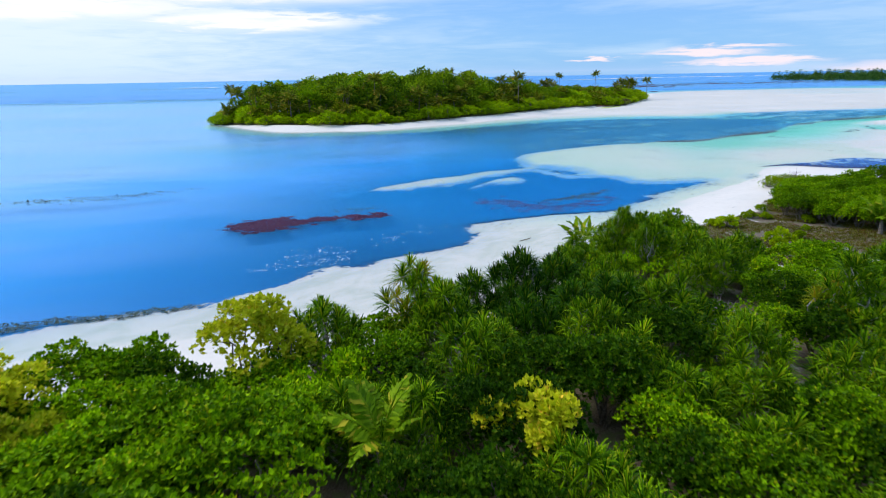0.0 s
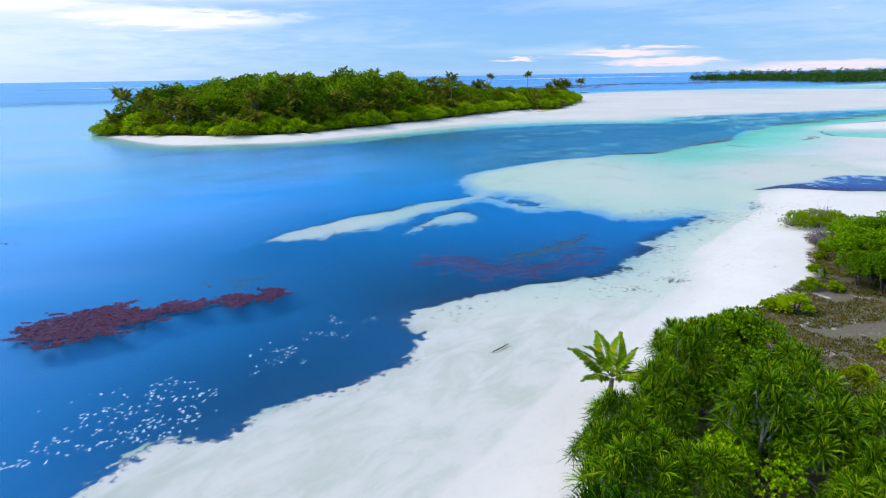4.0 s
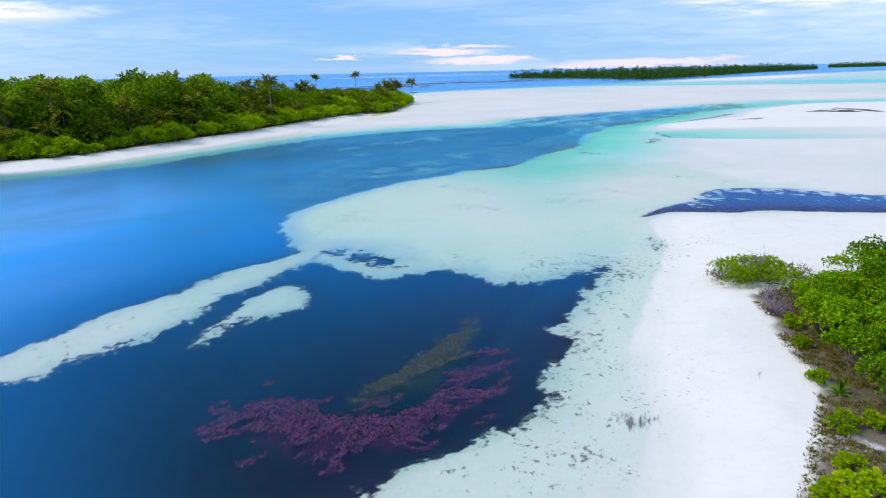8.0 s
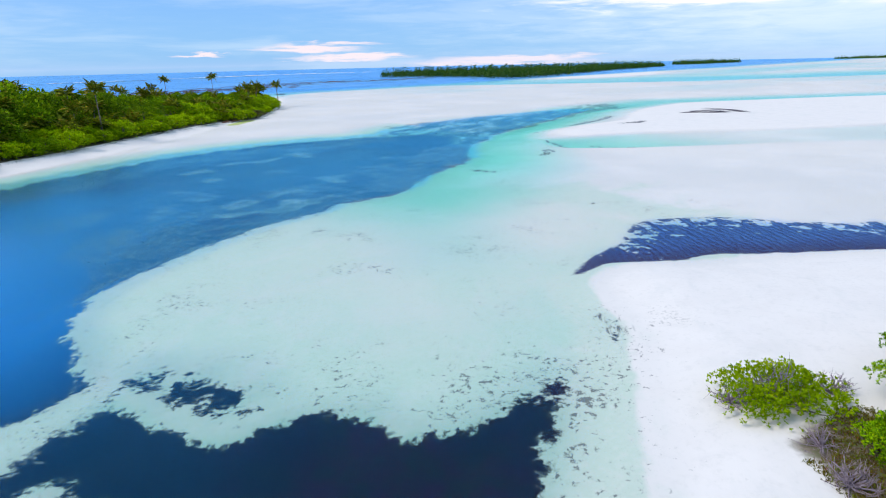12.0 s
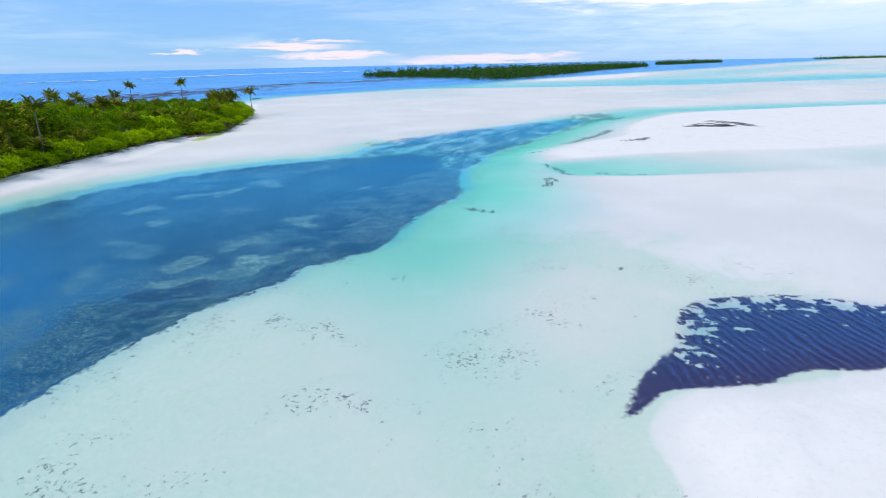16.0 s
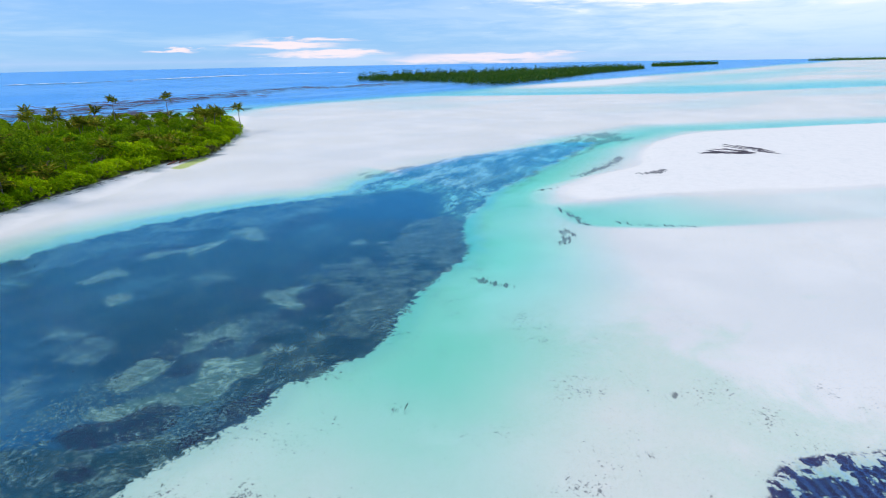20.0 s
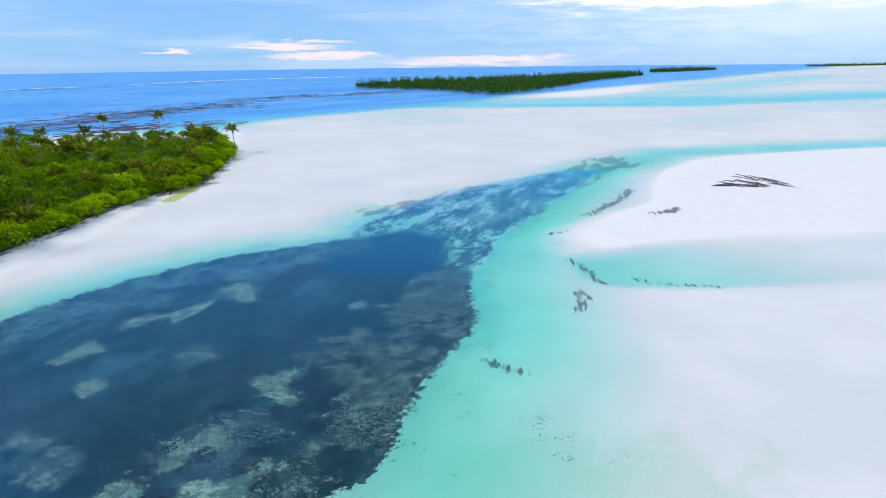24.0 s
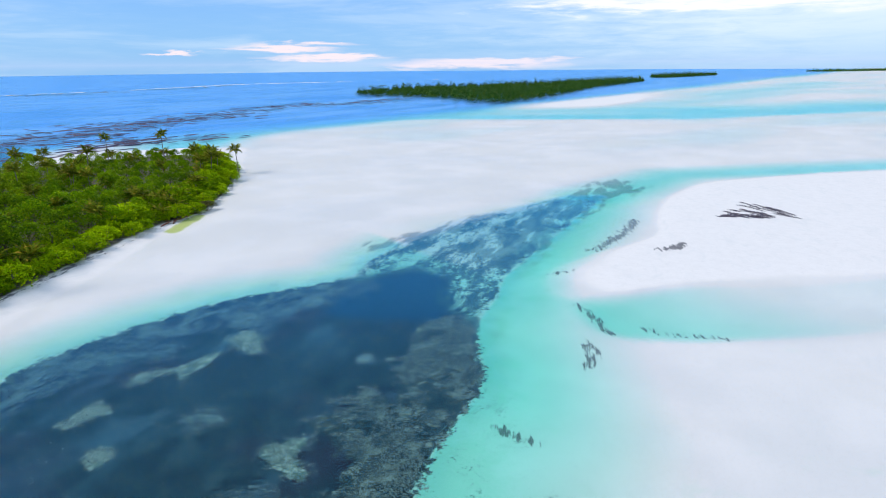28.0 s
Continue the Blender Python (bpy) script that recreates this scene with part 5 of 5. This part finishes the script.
YOUNG = [make_palm("young_palm", "young coconut palm with arching green fronds", t, 0.2, fronds=11, group="young palms", size=0.6, up=66, fan=62, blades=YOUNG_FRONDS) for t in (1.7, 1.2)]
for x, y, k, size in ((13.6, 44.4, 0, 0.95), (-1.2, 17.6, 0, 1.05), (40, 47, 1, 1.1)):
    place(YOUNG[k], x, y, size)

# low herbs, twigs and leaf litter over the clearing
herb = Soup()
q = rng.uniform((20, 40), (50, 68), (34000, 2))
q = q[inside(CLEARING, q[:, 0], q[:, 1]) > 0.2]
keep = [(x, y) for x, y in q if noise.noise((x * 0.4, y * 0.4, 3.0)) > -0.25]
b = np.array([(x, y, ground_z(x, y)) for x, y in keep])
b = np.repeat(b, 5, 0) + rng.normal(0, 0.08, (len(b) * 5, 3)) * np.array((1, 1, 0))
herb.leaves(b, ball(len(b)) * np.array((1, 1, 0.4)) + np.array((0, 0, 0.5)), rng.uniform(0.09, 0.2, len(b)), 0.055)
LEAF_HERB = leaf_material("dry_herb_leaf", (0.090, 0.060, 0.018), (0.13, 0.17, 0.018), (0.20, 0.08, 0.04))
tagged(new("herbs", herb.mesh("herbs", LEAF_HERB)), "low olive and brown herbs over the sandy clearing", "herbs", kind="stuff")

# weed on and under the water, foam
def flakes(name, label, poly, count, mat, size, upright, seed, z=0.0, rough=0.5, category="weed"):
    r = np.random.default_rng(seed)
    p = np.array(poly)
    c = p.min(0) - 1 + r.uniform(0, 1, (count * 4, 2)) * (np.ptp(p, 0) + 2)
    n = np.array([noise.noise((a * 0.5, b * 0.9, seed)) + 0.6 * noise.noise((a * 1.7, b * 2.6, seed)) for a, b in c])
    c = c[inside(poly, c[:, 0], c[:, 1]) + n * rough > 0.25][:count]
    s = Soup()
    w = ball(len(c)) * np.array((1, 1, 0.08)) + np.array((0, 0, upright))
    s.leaves(np.column_stack([c, np.full(len(c), z)]), w, r.uniform(0.6, 1.3, len(c)) * size, size * 0.7)
    return tagged(new(name, s.mesh(name, mat)), label, category, kind="stuff")


def weed_material(name, a, b):
    m, g = material(name)
    r = g.node("ShaderNodeNewGeometry").outputs["Random Per Island"]
    bsdf = g.node("ShaderNodeBsdfPrincipled", Base_Color=g.mix(r, a, b), Roughness=0.7)
    finish(g, bsdf.outputs[0])
    return m


WEED_RED = weed_material("maroon_weed", (0.045, 0.004, 0.042), (0.110, 0.010, 0.080))
WEED_PURPLE = weed_material("purple_weed", (0.050, 0.004, 0.042), (0.135, 0.011, 0.100))
FLECK = weed_material("thin_foam_fleck", (0.22, 0.38, 0.60), (0.55, 0.68, 0.80))
WEED_OLIVE = weed_material("olive_weed", (0.032, 0.034, 0.007), (0.078, 0.072, 0.014))
WEED_DARK = weed_material("dark_green_weed", (0.014, 0.035, 0.032), (0.045, 0.095, 0.075))
flakes("floating_weed", "maroon floating weed mat on blue water", RED_WEST, 17000, WEED_RED, 0.17, 0.0, 31, z=0.012, rough=2.0)
flakes("floating_weed", "scattered maroon weed on dark blue water", RED_EAST, 4200, WEED_PURPLE, 0.15, 0.0, 32, z=0.008, rough=3.0)
flakes("floating_weed", "olive weed mat on dark blue water", GREEN_WEED, 2600, WEED_OLIVE, 0.16, 0.0, 33, z=0.008, rough=1.2)
flakes("shore_weed", "dark green weed along the water's edge", [(-30, 31.5), (-24.4, 35.0), (-19.5, 36.6), (-13.6, 38.2), (-13.2, 39.2), (-19.3, 37.9), (-24.6, 37.2), (-31, 33.6)], 5200, WEED_DARK, 0.2, 0.05, 34, rough=0.9)
flakes("drifting_weed", "sparse dark weed drifting on pale water", [(-52, 76), (-46, 79.5), (-34, 82), (-28, 85.5), (-31, 82), (-36, 78)], 1300, WEED_DARK, 0.28, 0.05, 35, rough=3.0)
flakes("drifting_weed", "small dark weed patches on blue water", [(-9, 66.5), (-6, 68.2), (-3, 68), (-5, 66.6)], 160, WEED_DARK, 0.2, 0.12, 36, rough=1.8)
for poly, count, seed in (([(-11.5, 46), (-10.5, 48.6), (-8.5, 51.5), (-4.5, 51.3), (-5, 47.8), (-7.6, 46.2)], 240, 37), ([(-2.9, 52.7), (-2.1, 54.4), (-0.9, 55), (-1.6, 52.6)], 50, 38),
                          ([(0.3, 56), (1.7, 58.3), (2, 56.3), (0.9, 55.8)], 30, 39), ([(3, 57.8), (4, 58.6), (4.6, 57.8)], 12, 40)):
    flakes("foam_flecks", "thin white foam flecks on dark blue water", poly, count, FLECK, 0.2, 0.0, seed, z=0.012, rough=4.0, category="foam")
surf = Soup()
LINE = np.array(((-400, 1180), (146, 1335), (335, 1405), (613, 1595), (738, 1635), (977, 1612), (1300, 1600)), float)
for k in range(110):
    u = rng.uniform(0, 1) if k < 55 else rng.uniform(0.5, 0.8)
    x = -400 + 1700 * u
    y = float(np.interp(x, LINE[:, 0], LINE[:, 1])) + rng.normal(0, 4)
    L = rng.uniform(4, 22)
    t = np.linspace(-1, 1, 9)
    e = np.stack([x + t * L, y + 2 * np.sin(t * 3 + k) + 0.3 * t * L, 0.02 + 0 * t], 1)
    h = (1 - t * t) * rng.uniform(0.15, 0.5 if k < 55 else 1.2)
    surf.put(np.concatenate([e, e + np.stack([0 * t, 1.0 + 0 * t, h], 1), e + np.stack([0 * t, 3.5 + 0 * t, 0 * t], 1)]), [(r * 9 + i, r * 9 + i + 1, r * 9 + i + 10, r * 9 + i + 9) for r in (0, 1) for i in range(8)])
tagged(new("surf", surf.mesh("surf", FOAM)), "white breaking surf along the outer reef", "surf", kind="stuff")

# pale rubble on the bed of the northern channel
def rubble(label, poly, count, size, a, b, seed, rough, lift=0.05):
    r = np.random.default_rng(seed)
    p = np.array(poly)
    c = p.min(0) - 3 + r.uniform(0, 1, (count * 6, 2)) * (np.ptp(p, 0) + 6)
    n = np.array([noise.noise((x * 0.09, y * 0.09, seed)) + 0.7 * noise.noise((x * 0.35, y * 0.35, seed)) + 0.5 * noise.noise((x * 1.2, y * 1.2, seed)) for x, y in c])
    water_edge = inside(SOUTH_EDGE + BANK_EDGE + HEAD_EDGE + NORTH_EDGE, c[:, 0], c[:, 1], 2)
    c, n = c[water_edge > 0.9], n[water_edge > 0.9]
    c = c[np.minimum(inside(poly, c[:, 0], c[:, 1]) + n * rough, n * 3 + 1.2) > r.uniform(0, 1.4, len(n))][:count]
    s = Soup()
    s.leaves(np.column_stack([c, [min(ground_z(*q) + lift, -0.02) for q in c]]), ball(len(c)) * np.array((1, 1, 0.15)), r.uniform(0.4, 1.5, len(c)) * size, size * 0.8, cup=0.03)
    return tagged(new("rubble", s.mesh("rubble", weed_material("pale_rubble", a, b))), label, "rubble", kind="stuff")


# these colours include the light lost in the water above the pieces
rubble("pale coral rubble scattered between thin seagrass", SPARSE_BED, 13000, 0.20, (0.012, 0.030, 0.028), (0.17, 0.28, 0.235), 41, 5.0)
rubble("pale teal rubble along the northern channel edge", NORTH_BAND, 10000, 0.26, (0.020, 0.070, 0.100), (0.10, 0.22, 0.25), 42, 6.0)
for k, bed in enumerate(PALE_BEDS):
    rubble("pale rubble patch in dark seagrass", bed, 1100, 0.22, (0.03, 0.08, 0.07), (0.24, 0.38, 0.32), 43 + k, 2.5)
rubble("faint rubble in dark seagrass", [(30, 128), (60, 136), (72, 160), (92, 180), (70, 182), (40, 172), (24, 150)], 4500, 0.22, (0.010, 0.034, 0.050), (0.08, 0.17, 0.19), 51, 2.2)
rubble("broken pale rubble beds beside the shallow bank", [(22, 112), (36, 123), (52, 129), (64, 139), (58, 151), (42, 144), (26, 132)], 6000, 0.20, (0.030, 0.080, 0.085), (0.17, 0.31, 0.29), 53, 2.6)
rubble("dark weed tufts on the turquoise shelf", EAST_BED, 2600, 0.55, (0.012, 0.060, 0.085), (0.040, 0.130, 0.150), 52, 4.0)

# coral heads that stand out of the outer reef flat
heads = Soup()
for line, count, wide in ((((66, 449), (86, 445), (119, 481), (140, 488), (172, 480)), 130, 9), (((-60, 515), (73, 525), (98, 562), (128, 573), (150, 573)), 130, 14), (((148, 595), (172, 622), (212, 630), (291, 698), (373, 742), (425, 718), (520, 760)), 300, 11),
                          (((-500, 1110), (146, 1300), (335, 1372), (613, 1560)), 120, 12)):
    q = np.array(line, float)
    for k in range(count):
        u = rng.uniform(0, len(q) - 1.001)
        a, b = q[int(u)], q[int(u) + 1]
        x, y = a + (b - a) * (u % 1) + rng.normal(0, 1.6 * wide, 2) * np.array((1.3, 1.0))
        L, w = rng.uniform(2, 9), rng.uniform(0.7, 2.4)
        th = np.linspace(0, 2 * math.pi, 11)[:-1]
        rad = rng.uniform(0.6, 1.1, 10)
        e = np.stack([x + L * rad * np.cos(th), y + w * rad * np.sin(th) + 0.2 * L * np.cos(th) * rad, 0 * th - 0.05], 1)
        heads.put(np.vstack([e, e * np.array((1, 1, 0)) + (np.array((x, y, 0)) - e) * np.array((0.3, 0.3, 0)) + np.array((0, 0, rng.uniform(0.05, 0.25)))]), [(i, (i + 1) % 10, 10 + (i + 1) % 10, 10 + i) for i in range(10)] + [tuple(range(10, 20))])
tagged(new("reef_rock", heads.mesh("reef_rock", weed_material("weedy_reef_rock", (0.012, 0.022, 0.070), (0.085, 0.038, 0.060)))), "dark purple-brown coral rock on the outer reef flat", "reef", kind="stuff")

# weed stranded in long strokes on the sand spit
wrack = Soup()
for k in range(30):
    u = rng.uniform(0, 1)
    a, b = np.array((229 - 26 * u, 178 - 5 * u)), np.array((221 - 12 * u, 154 + 11 * u))
    lo = rng.uniform(0.0, 0.7)
    q = rng.uniform(lo, min(lo + rng.uniform(0.15, 0.45), 1.0), 190)
    c = a + (b - a) * q[:, None] + rng.normal(0, 0.30, (190, 2))
    c += np.column_stack([0.9 * np.sin(q * 7 + k), 0 * q])
    way = np.tile(np.append(b - a, 0), (190, 1)) / 24 + rng.normal(0, 0.25, (190, 3)) * np.array((1, 1, 0.05))
    wrack.leaves(np.column_stack([c, [ground_z(*v) + 0.04 for v in c]]), way, rng.uniform(0.3, 0.9, 190), 0.17, cup=0.02)
tagged(new("stranded_weed", wrack.mesh("stranded_weed", weed_material("dry_purple_weed", (0.045, 0.036, 0.055), (0.13, 0.10, 0.13)))), "feathery dark purple weed stranded on white sand", "weed", kind="stuff")

# driftwood
def make_branch(name, label, pts, radii, twigs, mat):
    s = Soup()
    s.tube(pts, radii, 7)
    for a, b in twigs:
        s.tube([a, b], (radii[1] * 0.6, radii[1] * 0.2), 5)
    return tagged(new(name, s.mesh(name, mat)), label, "driftwood")


d = make_branch("driftwood_branch", "dark forked driftwood branch on the wet sand flat", [(-0.9, -0.4, 0.03), (-0.2, -0.1, 0.09), (0.4, 0.25, 0.08), (0.9, 0.5, 0.14)], (0.03, 0.06, 0.05, 0.03), [((0.4, 0.25, 0.08), (0.7, 0.75, 0.2)), ((0.1, 0.1, 0.08), (0.3, -0.3, 0.12))], BARK)
d.matrix_basis = pose(10.8, 52.2, max(ground_z(10.8, 52.2), 0.0), 0, 0, 5) @ Matrix.Scale(0.7, 4)
for x, y, a in ((86.7, 266.7, 40), (89.8, 269, 60), (91.8, 271, 20)):
    d = make_branch("driftwood_log", "reddish-brown fallen log on the island beach", [(-2.4, 0, 0.2), (-0.8, 0.15, 0.3), (0.9, 0, 0.35), (2.3, -0.2, 0.5)], (0.16, 0.2, 0.17, 0.08), [((0.9, 0, 0.35), (1.6, 0.9, 0.9)), ((-0.2, 0.1, 0.3), (0.2, -0.8, 0.7))], LOGWOOD)
    d.matrix_basis = pose(x, y, ground_z(x, y) - 0.05, 0, 0, a)
